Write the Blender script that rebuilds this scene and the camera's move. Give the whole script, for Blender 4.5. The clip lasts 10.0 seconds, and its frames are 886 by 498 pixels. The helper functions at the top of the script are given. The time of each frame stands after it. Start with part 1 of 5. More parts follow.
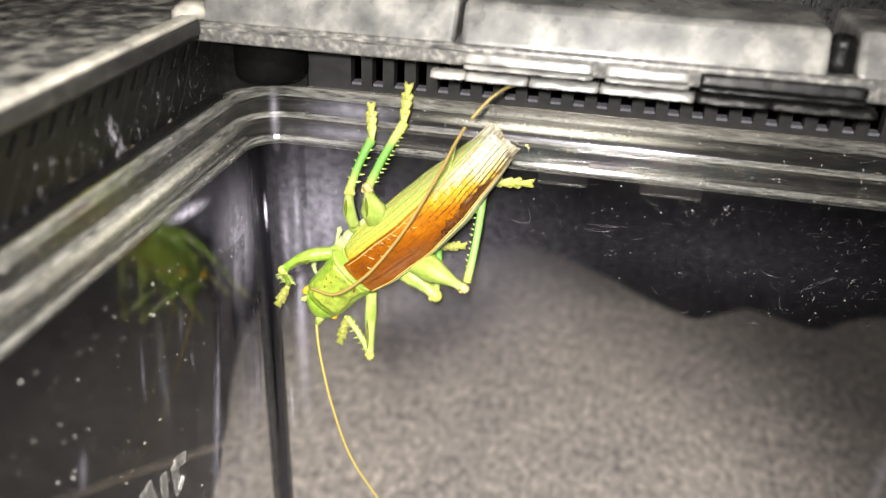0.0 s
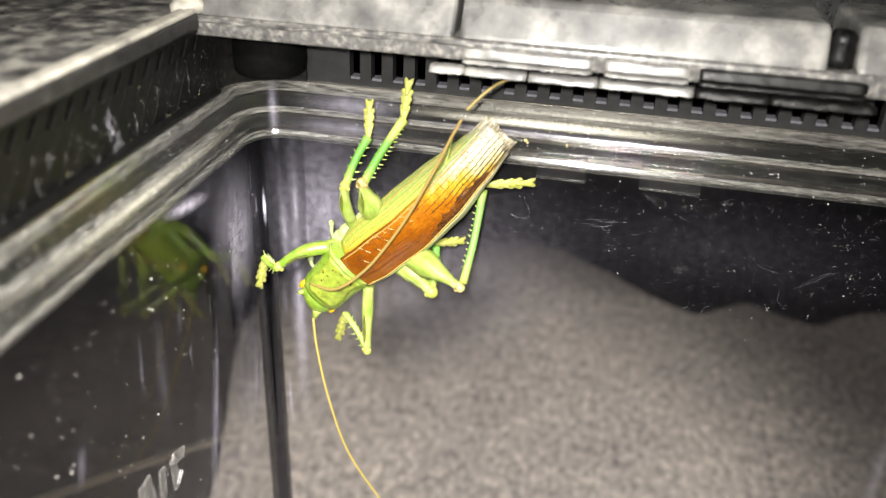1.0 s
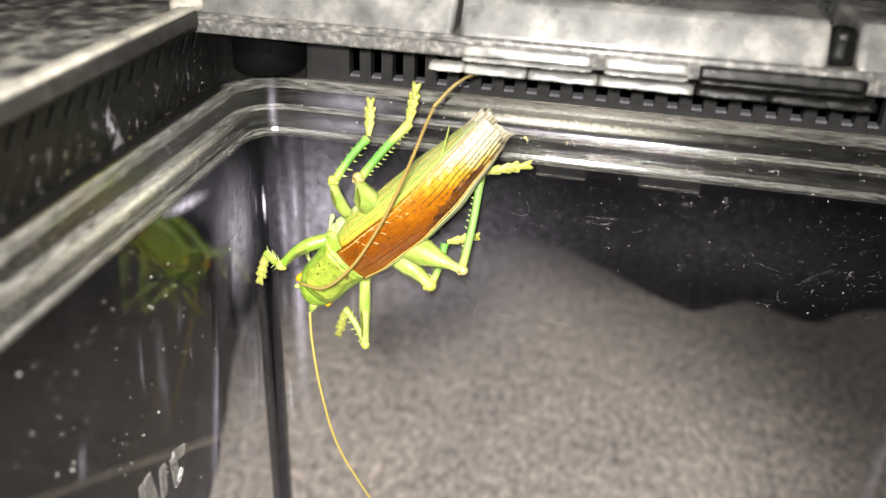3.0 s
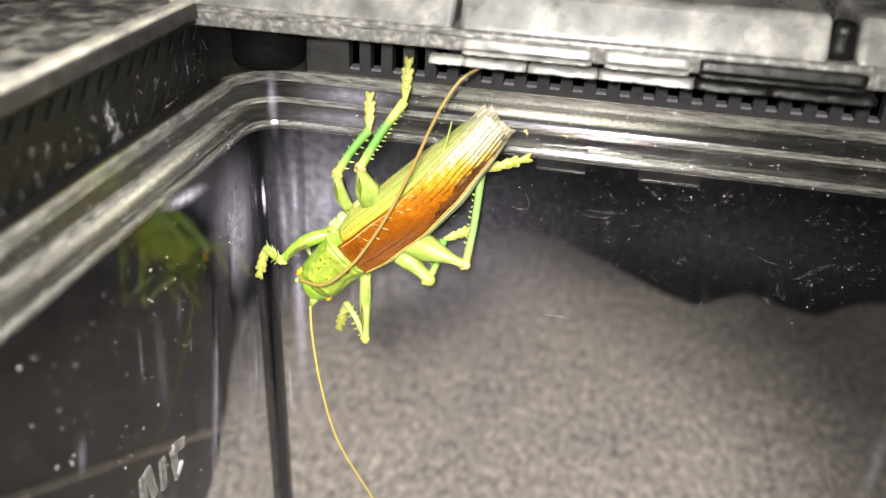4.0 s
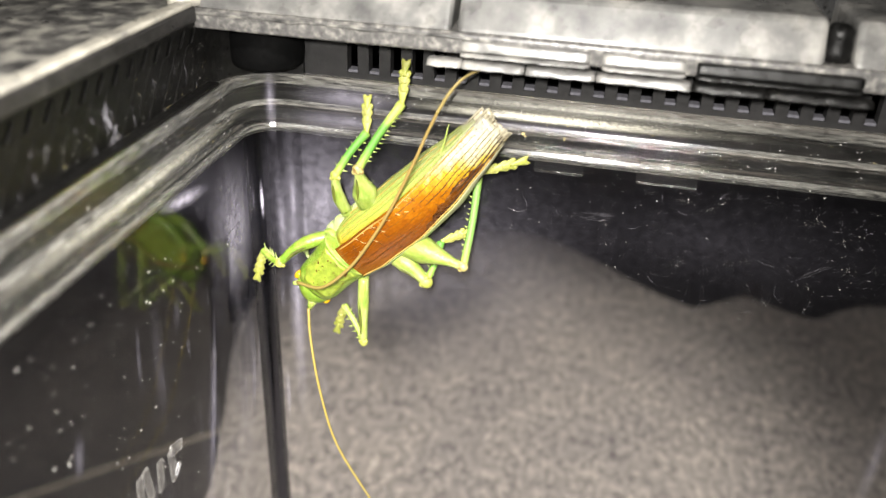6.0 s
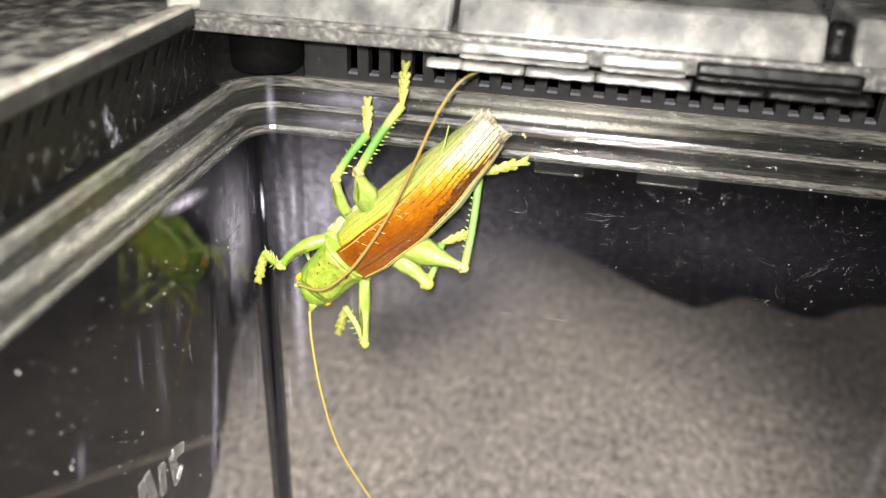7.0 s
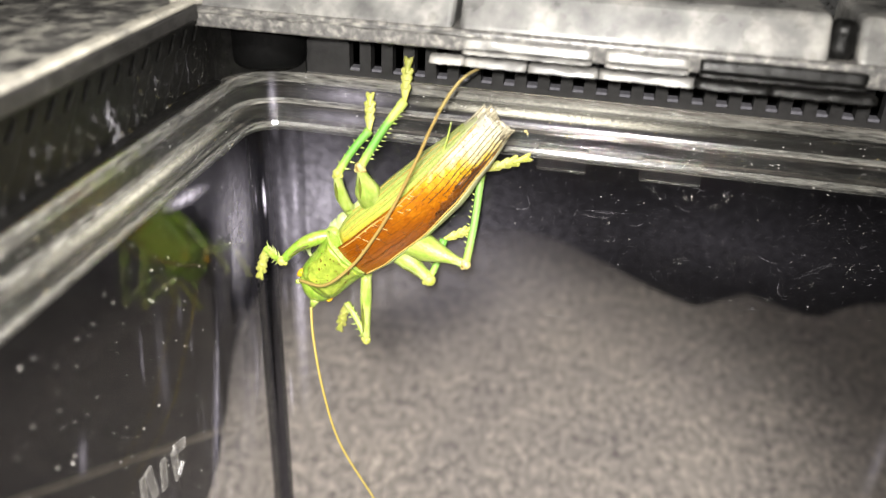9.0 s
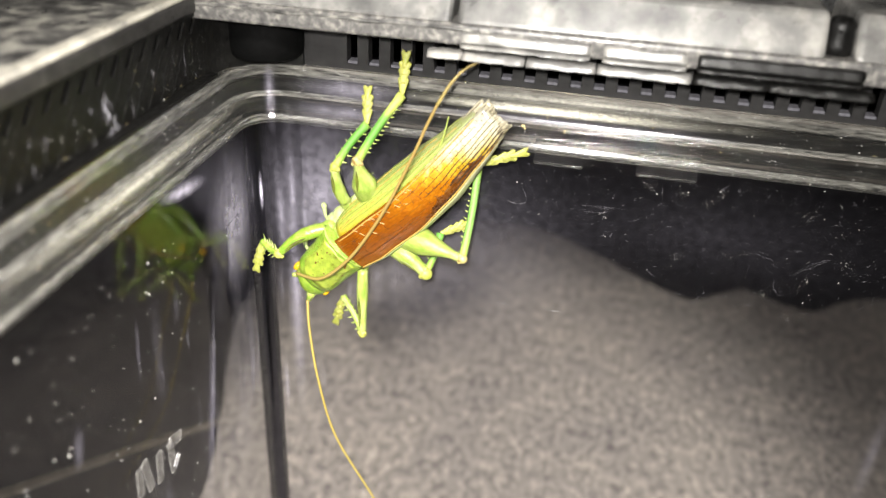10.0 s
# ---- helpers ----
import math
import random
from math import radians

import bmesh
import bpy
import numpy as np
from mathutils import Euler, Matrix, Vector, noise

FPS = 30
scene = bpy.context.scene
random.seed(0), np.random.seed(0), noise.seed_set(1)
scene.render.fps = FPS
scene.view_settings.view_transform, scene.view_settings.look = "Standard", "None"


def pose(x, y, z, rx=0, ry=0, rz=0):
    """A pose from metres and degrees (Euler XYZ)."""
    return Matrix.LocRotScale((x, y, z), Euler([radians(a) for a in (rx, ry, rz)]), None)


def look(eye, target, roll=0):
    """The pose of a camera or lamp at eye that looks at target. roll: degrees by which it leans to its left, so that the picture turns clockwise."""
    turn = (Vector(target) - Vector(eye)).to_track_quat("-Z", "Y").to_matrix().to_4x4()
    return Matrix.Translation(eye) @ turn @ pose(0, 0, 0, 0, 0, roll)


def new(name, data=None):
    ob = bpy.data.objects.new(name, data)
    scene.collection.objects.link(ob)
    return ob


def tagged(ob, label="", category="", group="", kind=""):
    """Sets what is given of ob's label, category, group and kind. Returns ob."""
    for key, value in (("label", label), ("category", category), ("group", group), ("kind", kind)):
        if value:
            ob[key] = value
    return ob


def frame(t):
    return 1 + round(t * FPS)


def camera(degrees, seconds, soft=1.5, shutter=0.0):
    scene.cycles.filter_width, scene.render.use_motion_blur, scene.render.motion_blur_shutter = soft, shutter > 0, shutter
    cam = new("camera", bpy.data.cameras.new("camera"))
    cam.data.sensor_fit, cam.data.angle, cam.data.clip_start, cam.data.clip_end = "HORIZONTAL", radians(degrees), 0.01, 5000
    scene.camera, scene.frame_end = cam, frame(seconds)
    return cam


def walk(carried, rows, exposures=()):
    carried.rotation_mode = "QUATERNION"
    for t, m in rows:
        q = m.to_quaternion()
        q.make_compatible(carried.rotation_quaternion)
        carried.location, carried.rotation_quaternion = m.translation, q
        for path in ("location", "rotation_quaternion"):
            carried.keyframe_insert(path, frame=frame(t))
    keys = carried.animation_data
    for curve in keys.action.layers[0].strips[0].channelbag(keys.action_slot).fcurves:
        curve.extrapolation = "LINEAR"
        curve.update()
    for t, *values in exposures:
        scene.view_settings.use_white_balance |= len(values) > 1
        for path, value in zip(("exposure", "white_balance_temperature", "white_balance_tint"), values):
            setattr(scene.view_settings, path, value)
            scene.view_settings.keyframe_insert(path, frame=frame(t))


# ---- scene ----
cam = camera(55.31, 10.0, soft=1.4)
cam.data.dof.use_dof = True
cam.data.dof.focus_distance = 0.141
cam.data.dof.aperture_fstop = 15.0
walk(cam, [
    (0, pose(0.05787, -0.12746, 0.04315, 62.005, -1.981, 12.168)),
    (0.5, pose(0.05772, -0.12734, 0.04317, 61.772, -2.045, 12.102)),
    (1, pose(0.05796, -0.12729, 0.04325, 61.599, -2.058, 12.171)),
    (1.5, pose(0.05800, -0.12731, 0.04330, 61.516, -2.084, 12.146)),
    (2, pose(0.05793, -0.12726, 0.04316, 61.546, -2.037, 12.124)),
    (2.5, pose(0.05782, -0.12741, 0.04308, 61.666, -2.025, 12.076)),
    (4, pose(0.05794, -0.12720, 0.04339, 60.922, -2.115, 12.165)),
    (4.5, pose(0.05807, -0.12729, 0.04333, 61.012, -2.126, 12.217)),
    (5, pose(0.05802, -0.12730, 0.04332, 61.073, -2.158, 12.148)),
    (5.5, pose(0.05819, -0.12728, 0.04353, 61.005, -2.239, 12.226)),
    (7, pose(0.05812, -0.12749, 0.04305, 61.369, -1.856, 11.975)),
    (7.5, pose(0.05823, -0.12736, 0.04286, 61.163, -1.736, 12.210)),
    (8, pose(0.05790, -0.12742, 0.04279, 61.428, -1.769, 12.026)),
    (8.5, pose(0.05823, -0.12737, 0.04314, 61.380, -1.848, 12.174)),
    (9, pose(0.05793, -0.12735, 0.04313, 61.064, -2.017, 12.133)),
    (9.5, pose(0.05798, -0.12722, 0.04321, 60.711, -2.180, 12.173)),
    (10, pose(0.05784, -0.12729, 0.04348, 60.527, -2.416, 12.070)),
])

# ---- light: a small lamp by the lens and an added spot, in a dark room ----
world = bpy.data.worlds.new("dim_room")
scene.world = world
world.use_nodes = True
world.node_tree.nodes["Background"].inputs[0].default_value = (0.78, 0.68, 1.0, 1)
world.node_tree.nodes["Background"].inputs[1].default_value = 0.014
scene.view_settings.exposure = 0.0

# a small lamp close beside the lens; an unseen spot added further back and above
for nm, watts, cone, soft_edge, size, eye, aim in (("phone_lamp", 1.65, 125, 0.5, 0.003, (0.0525, -0.1375, 0.0525), (0.045, 0.0, -0.045)),
                                                  ("added_spot", 20.0, 29, 0.5, 0.028, (0.074, -0.320, 0.216), (0.030, 0.008, -0.130))):
    lamp = new(nm, bpy.data.lights.new(nm, "SPOT"))
    lamp.data.energy = watts
    lamp.data.color = (1.0, 0.965, 0.91)
    lamp.data.shadow_soft_size = size
    lamp.data.spot_size = radians(cone)
    lamp.data.spot_blend = soft_edge
    lamp.matrix_world = look(eye, aim)


# ---- materials ----
def nodes_of(name):
    m = bpy.data.materials.new(name)
    m.use_nodes = True
    m.node_tree.nodes.clear()
    return m, m.node_tree.nodes, m.node_tree.links


def noise_ramp(nt, lk, scale, stops, detail=6, stretch=None, rough=0.55):
    """A noise in object space turned into colours by a ramp."""
    tc = nt.new("ShaderNodeTexCoord")
    nz = nt.new("ShaderNodeTexNoise")
    nz.inputs["Scale"].default_value = scale
    nz.inputs["Detail"].default_value = detail
    nz.inputs["Roughness"].default_value = rough
    if stretch:
        mp = nt.new("ShaderNodeMapping")
        mp.inputs["Scale"].default_value = stretch
        lk.new(tc.outputs["Object"], mp.inputs[0])
        lk.new(mp.outputs[0], nz.inputs["Vector"])
    else:
        lk.new(tc.outputs["Object"], nz.inputs["Vector"])
    rp = nt.new("ShaderNodeValToRGB")
    els = rp.color_ramp.elements
    els[0].position, els[0].color = stops[0][0], (*stops[0][1], 1)
    els[1].position, els[1].color = stops[-1][0], (*stops[-1][1], 1)
    for p, c in stops[1:-1]:
        e = els.new(p)
        e.color = (*c, 1)
    lk.new(nz.outputs["Fac"], rp.inputs[0])
    return nz, rp


def surface(name, stops, scale, rough=0.5, bump=0.3, bump_scale=None, depth=0.0002, sss=0.0, stretch=None, rough_spread=0.15, specular=0.5, coat=0.0):
    m, nt, lk = nodes_of(name)
    out = nt.new("ShaderNodeOutputMaterial")
    bs = nt.new("ShaderNodeBsdfPrincipled")
    lk.new(bs.outputs[0], out.inputs[0])
    nz, rp = noise_ramp(nt, lk, scale, stops, stretch=stretch)
    lk.new(rp.outputs[0], bs.inputs["Base Color"])
    bs.inputs["Specular IOR Level"].default_value = specular
    bs.inputs["Coat Weight"].default_value = coat
    bs.inputs["Coat Roughness"].default_value = 0.15
    nz2, rp2 = noise_ramp(nt, lk, bump_scale or scale * 3, [(0.3, (max(rough - rough_spread, 0.03),) * 3), (0.7, (min(rough + rough_spread, 1),) * 3)])
    lk.new(rp2.outputs[0], bs.inputs["Roughness"])
    bp = nt.new("ShaderNodeBump")
    bp.inputs["Strength"].default_value = bump
    bp.inputs["Distance"].default_value = depth
    lk.new(nz2.outputs["Fac"], bp.inputs["Height"])
    lk.new(bp.outputs[0], bs.inputs["Normal"])
    if sss:
        bs.inputs["Subsurface Weight"].default_value = sss
        bs.inputs["Subsurface Radius"].default_value = (0.7, 1.0, 0.3)
        bs.inputs["Subsurface Scale"].default_value = 0.0015
    return m


def clear_plastic(name, haze_low, haze_high, haze_scale, stretch=None, gloss=0.04, tint=(0.93, 0.93, 0.95), dirt=(0.70, 0.67, 0.74)):
    """Thin clear polystyrene: lets light straight through, mirrors by Fresnel, with a dusty haze of scuffs."""
    m, nt, lk = nodes_of(name)
    out = nt.new("ShaderNodeOutputMaterial")
    tr = nt.new("ShaderNodeBsdfTransparent")
    tr.inputs[0].default_value = (*tint, 1)
    gl = nt.new("ShaderNodeBsdfGlossy")
    gl.inputs["Roughness"].default_value = gloss
    lw = nt.new("ShaderNodeLayerWeight")
    lw.inputs["Blend"].default_value = 0.5
    pw = nt.new("ShaderNodeMath")
    pw.operation = "POWER"
    pw.inputs[1].default_value = 5.0
    lk.new(lw.outputs["Facing"], pw.inputs[0])
    fr = nt.new("ShaderNodeMath")
    fr.operation = "MULTIPLY_ADD"
    fr.inputs[1].default_value, fr.inputs[2].default_value = 0.8, 0.045
    lk.new(pw.outputs[0], fr.inputs[0])
    mx = nt.new("ShaderNodeMixShader")
    lk.new(fr.outputs[0], mx.inputs[0])
    lk.new(tr.outputs[0], mx.inputs[1])
    lk.new(gl.outputs[0], mx.inputs[2])
    df = nt.new("ShaderNodeBsdfDiffuse")
    df.inputs[0].default_value = (*dirt, 1)
    nz, rp = noise_ramp(nt, lk, haze_scale, [(0.35, (haze_low,) * 3), (0.75, (haze_high,) * 3)], stretch=stretch, detail=8)
    mx2 = nt.new("ShaderNodeMixShader")
    lk.new(rp.outputs[0], mx2.inputs[0])
    lk.new(mx.outputs[0], mx2.inputs[1])
    lk.new(df.outputs[0], mx2.inputs[2])
    lk.new(mx2.outputs[0], out.inputs[0])
    return m


def solid_plastic(name, rough=0.03, haze=0.1, scale=400, stretch=None, bump=0.25, tint=(0.95, 0.95, 0.94)):
    """Thick clear polystyrene that bends what is behind it."""
    m, nt, lk = nodes_of(name)
    out = nt.new("ShaderNodeOutputMaterial")
    gl = nt.new("ShaderNodeBsdfGlass")
    gl.inputs["IOR"].default_value = 1.5
    gl.inputs["Roughness"].default_value = rough
    gl.inputs[0].default_value = (*tint, 1)
    df = nt.new("ShaderNodeBsdfDiffuse")
    df.inputs[0].default_value = (0.75, 0.74, 0.70, 1)
    nz, rp = noise_ramp(nt, lk, scale, [(0.35, (haze * 0.3,) * 3), (0.75, (haze * 1.6,) * 3)], stretch=stretch, detail=8)
    bp = nt.new("ShaderNodeBump")
    bp.inputs["Strength"].default_value = bump
    bp.inputs["Distance"].default_value = 0.0002
    lk.new(nz.outputs["Fac"], bp.inputs["Height"])
    lk.new(bp.outputs[0], gl.inputs["Normal"])
    mx = nt.new("ShaderNodeMixShader")
    lk.new(rp.outputs[0], mx.inputs[0])
    lk.new(gl.outputs[0], mx.inputs[1])
    lk.new(df.outputs[0], mx.inputs[2])
    lk.new(mx.outputs[0], out.inputs[0])
    return m


def along(name, axis_stops, lo, hi, speck=0.15, rough=0.35, sss=0.0, scale=900, bump=0.2, coat=0.0, axis=0, slant=0.0, net=0.0):
    """Pigment that changes along the thing's own axis, from lo to hi in metres."""
    m, nt, lk = nodes_of(name)
    out = nt.new("ShaderNodeOutputMaterial")
    bs = nt.new("ShaderNodeBsdfPrincipled")
    lk.new(bs.outputs[0], out.inputs[0])
    tc = nt.new("ShaderNodeTexCoord")
    sp = nt.new("ShaderNodeSeparateXYZ")
    lk.new(tc.outputs["Object"], sp.inputs[0])
    mr = nt.new("ShaderNodeMapRange")
    mr.inputs["From Min"].default_value, mr.inputs["From Max"].default_value = lo, hi
    sl = nt.new("ShaderNodeMath")
    sl.operation = "MULTIPLY_ADD"
    sl.inputs[1].default_value = slant
    lk.new(sp.outputs[1], sl.inputs[0])
    lk.new(sp.outputs[axis], sl.inputs[2])
    lk.new(sl.outputs[0], mr.inputs["Value"])
    nz = nt.new("ShaderNodeTexNoise")
    nz.inputs["Scale"].default_value = scale
    nz.inputs["Detail"].default_value = 5
    lk.new(tc.outputs["Object"], nz.inputs["Vector"])
    ad = nt.new("ShaderNodeMath")
    ad.operation = "MULTIPLY_ADD"
    ad.inputs[1].default_value = speck
    lk.new(nz.outputs["Fac"], ad.inputs[0])
    lk.new(mr.outputs[0], ad.inputs[2])
    sb = nt.new("ShaderNodeMath")
    sb.operation = "SUBTRACT"
    sb.inputs[1].default_value = speck * 0.5
    lk.new(ad.outputs[0], sb.inputs[0])
    rp = nt.new("ShaderNodeValToRGB")
    els = rp.color_ramp.elements
    els[0].position, els[0].color = axis_stops[0][0], (*axis_stops[0][1], 1)
    els[1].position, els[1].color = axis_stops[-1][0], (*axis_stops[-1][1], 1)
    for p, c in axis_stops[1:-1]:
        e = els.new(p)
        e.color = (*c, 1)
    lk.new(sb.outputs[0], rp.inputs[0])
    if net:   # a fine net of darker veins
        vo = nt.new("ShaderNodeTexVoronoi")
        vo.feature = "DISTANCE_TO_EDGE"
        vo.inputs["Scale"].default_value = net
        sq = nt.new("ShaderNodeMapping")
        sq.inputs["Scale"].default_value = (0.45, 1.0, 1.0)
        lk.new(tc.outputs["Object"], sq.inputs[0])
        lk.new(sq.outputs[0], vo.inputs["Vector"])
        ed = nt.new("ShaderNodeMapRange")
        ed.inputs["From Max"].default_value = 0.22
        ed.inputs["To Min"].default_value = 0.72
        lk.new(vo.outputs["Distance"], ed.inputs["Value"])
        mu = nt.new("ShaderNodeMix")
        mu.data_type, mu.blend_type = "RGBA", "MULTIPLY"
        mu.inputs["Factor"].default_value = 1.0
        lk.new(rp.outputs[0], mu.inputs["A"])
        lk.new(ed.outputs[0], mu.inputs["B"])
        lk.new(mu.outputs["Result"], bs.inputs["Base Color"])
    else:
        lk.new(rp.outputs[0], bs.inputs["Base Color"])
    bs.inputs["Roughness"].default_value = rough
    bs.inputs["Coat Weight"].default_value = coat
    bs.inputs["Coat Roughness"].default_value = 0.2
    bp = nt.new("ShaderNodeBump")
    bp.inputs["Strength"].default_value = bump
    bp.inputs["Distance"].default_value = 0.0002
    lk.new(ed.outputs[0] if net else nz.outputs["Fac"], bp.inputs["Height"])
    lk.new(bp.outputs[0], bs.inputs["Normal"])
    if sss:
        bs.inputs["Subsurface Weight"].default_value = sss
        bs.inputs["Subsurface Radius"].default_value = (0.7, 1.0, 0.3)
        bs.inputs["Subsurface Scale"].default_value = 0.0012
    return m


BLACK = surface("black_plastic", [(0.3, (0.016, 0.015, 0.015)), (0.62, (0.030, 0.029, 0.029)), (0.8, (0.09, 0.085, 0.08))], 600, rough=0.27, bump=0.6, bump_scale=1100, depth=0.00012)
# worn black plastic with lamp shine put into a lighter base colour
BLACK_RAIL_LIT = surface("rail_lit_black_plastic", [(0.3, (0.05, 0.049, 0.048)), (0.50, (0.12, 0.115, 0.11)), (0.70, (0.32, 0.305, 0.275))], 800, rough=0.36, bump=0.5, bump_scale=900, depth=0.00014)
BLACK_WORN_LIT = surface("worn_lit_black_plastic", [(0.3, (0.075, 0.074, 0.072)), (0.5, (0.165, 0.161, 0.154)), (0.75, (0.38, 0.365, 0.335))], 200, rough=0.33, bump=0.4, bump_scale=300, depth=0.00018)
BLACK_SIDE_SHADED = surface("side_shaded_black_plastic", [(0.3, (0.016, 0.015, 0.015)), (0.6, (0.034, 0.032, 0.031)), (0.8, (0.10, 0.095, 0.085))], 400, rough=0.4, bump=0.5, bump_scale=900, depth=0.00012)
BLACK_MATT = surface("matt_black_plastic", [(0.3, (0.014, 0.0135, 0.0135)), (0.7, (0.027, 0.026, 0.026))], 500, rough=0.5, specular=0.3, bump=0.3, bump_scale=2000, depth=0.0001)
BLACK_DULL = surface("dull_black_plastic", [(0.3, (0.0035, 0.0035, 0.0033)), (0.64, (0.007, 0.0067, 0.0064)), (0.84, (0.05, 0.047, 0.042))], 900, specular=0.25, rough=0.4, bump=0.5, bump_scale=1300, depth=0.00012)
BLACK_DUSTY = surface("dusty_black_plastic", [(0.34, (0.035, 0.034, 0.033)), (0.5, (0.13, 0.125, 0.117)), (0.66, (0.40, 0.385, 0.335))], 300, rough=0.4, bump=0.35, bump_scale=400, depth=0.00016)
# pale colour that paints the highlight on the rail's edge
LIT_BEAD = surface("pale_edge_highlight", [(0.3, (0.30, 0.285, 0.255)), (0.55, (0.58, 0.545, 0.465)), (0.78, (0.80, 0.76, 0.65))], 260, rough=0.35, bump=0.4, bump_scale=600, depth=0.00016)
BLACK_SKIRT = surface("shade_black_skirt_plastic", [(0.3, (0.0016, 0.0015, 0.0018)), (0.7, (0.0028, 0.0026, 0.003))], 500, specular=0.0, rough=0.95, bump=0.2)
BLACK_SHADED = surface("shaded_black_plastic", [(0.3, (0.0022, 0.0022, 0.0022)), (0.7, (0.0036, 0.0036, 0.0036))], 500, specular=0.04, rough=0.7, bump=0.2)
WALL = clear_plastic("clear_wall_plastic", 0.0007, 0.0020, 300, gloss=0.05)
RIM = solid_plastic("clear_rim_plastic", haze=0.010, scale=1500, stretch=(0.16, 0.16, 2.0), bump=0.35)
# the dark tint stands in for dark surroundings mirrored in the corner
CORNER = solid_plastic("dark_tinted_corner_plastic", haze=0.003, scale=600, stretch=(2, 2, 0.1), bump=0.1, tint=(0.34, 0.34, 0.38))
SILL_GREY = surface("lit_sill_grey", [(0.3, (0.10, 0.098, 0.115)), (0.7, (0.17, 0.165, 0.185))], 1500, rough=0.9)
CLEAR = solid_plastic("clear_catch_plastic", haze=0.007, scale=600, bump=0.15)
LEDGE = clear_plastic("dusty_lit_ledge_plastic", 0.0, 0.17, 2600, stretch=(0.16, 0.16, 1.6), gloss=0.10, dirt=(0.72, 0.70, 0.62))
DUST = surface("pale_dust", [(0.3, (0.20, 0.185, 0.16)), (0.7, (0.44, 0.43, 0.40))], 2000, rough=0.8)
DUST_WHITE = surface("white_dust", [(0.3, (0.55, 0.53, 0.50)), (0.7, (0.80, 0.79, 0.77))], 2000, rough=0.8)
CRUMB = surface("yellow_crumbs", [(0.3, (0.42, 0.34, 0.14)), (0.7, (0.62, 0.52, 0.26))], 2000, rough=0.7)
SCUFF = clear_plastic("scuffed_plastic", 0.04, 0.24, 900, gloss=0.3)


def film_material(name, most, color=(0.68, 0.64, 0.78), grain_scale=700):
    """A film of grease and painted glare that thins out to its edge."""
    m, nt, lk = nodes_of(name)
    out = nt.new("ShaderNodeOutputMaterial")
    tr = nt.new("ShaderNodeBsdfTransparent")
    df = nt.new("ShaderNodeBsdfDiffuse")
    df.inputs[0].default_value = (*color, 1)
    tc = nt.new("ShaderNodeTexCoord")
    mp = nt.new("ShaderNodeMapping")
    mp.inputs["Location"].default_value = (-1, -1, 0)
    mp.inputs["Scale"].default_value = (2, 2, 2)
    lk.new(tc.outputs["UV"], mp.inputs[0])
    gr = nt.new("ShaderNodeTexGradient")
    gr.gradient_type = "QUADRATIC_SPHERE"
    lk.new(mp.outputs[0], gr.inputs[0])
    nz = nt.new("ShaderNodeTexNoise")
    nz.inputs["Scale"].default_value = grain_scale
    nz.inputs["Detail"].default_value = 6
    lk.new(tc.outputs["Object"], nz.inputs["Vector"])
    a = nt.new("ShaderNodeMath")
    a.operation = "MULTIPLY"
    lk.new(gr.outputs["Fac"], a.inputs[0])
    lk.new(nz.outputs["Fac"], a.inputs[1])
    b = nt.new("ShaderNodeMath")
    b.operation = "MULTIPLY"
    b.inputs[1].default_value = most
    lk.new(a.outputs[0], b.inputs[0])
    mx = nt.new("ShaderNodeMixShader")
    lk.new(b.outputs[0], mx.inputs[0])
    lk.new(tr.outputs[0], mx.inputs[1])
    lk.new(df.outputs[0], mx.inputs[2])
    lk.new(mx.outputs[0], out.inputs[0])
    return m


# some of these films paint lamp highlights and glare as pale colour
FILM = film_material("greasy_film", 0.13)
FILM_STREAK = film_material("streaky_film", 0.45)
FILM_GLARE = film_material("milky_glare_film", 0.95)
# puts the rim's lamp-lit bands into a pale film
FILM_RIM_LIGHT = film_material("rim_light_film", 1.6, (0.80, 0.77, 0.66), 2200)
FILM_HIGHLIGHT = film_material("highlight_film", 2.2)
FILM_WIDE = film_material("wide_glare_film", 0.17)
FILM_SMUDGE = film_material("smudged_film", 0.36)
FILM_FAINT = film_material("faint_film", 0.027)
LETTER = clear_plastic("moulded_letter_plastic", 0.02, 0.20, 900, gloss=0.3, dirt=(0.66, 0.63, 0.58))
GROUND, g_nt, g_lk = nodes_of("speckled_grey_mat")
g_bs = g_nt.new("ShaderNodeBsdfPrincipled")
g_bs.inputs["Roughness"].default_value = 0.9
g_bs.inputs["Specular IOR Level"].default_value = 0.1
g_fine, g_rp = noise_ramp(g_nt, g_lk, 400, [(0.30, (0.13, 0.118, 0.110)), (0.43, (0.29, 0.265, 0.240)), (0.53, (0.41, 0.377, 0.335)), (0.63, (0.57, 0.52, 0.45)), (0.72, (0.86, 0.785, 0.64))], detail=4, rough=0.75, stretch=(1.0, 0.62, 1.0))
g_wide, g_rp2 = noise_ramp(g_nt, g_lk, 45, [(0.3, (0.60, 0.59, 0.595)), (0.7, (0.80, 0.78, 0.75))], detail=4)
g_mul = g_nt.new("ShaderNodeMix")
g_mul.data_type, g_mul.blend_type = "RGBA", "MULTIPLY"
g_mul.inputs["Factor"].default_value = 1.0
g_lk.new(g_rp.outputs[0], g_mul.inputs["A"])
g_lk.new(g_rp2.outputs[0], g_mul.inputs["B"])
g_lk.new(g_mul.outputs["Result"], g_bs.inputs["Base Color"])
g_bp = g_nt.new("ShaderNodeBump")
g_bp.inputs["Strength"].default_value, g_bp.inputs["Distance"].default_value = 0.15, 0.001
g_lk.new(g_fine.outputs["Fac"], g_bp.inputs["Height"])
g_lk.new(g_bp.outputs[0], g_bs.inputs["Normal"])
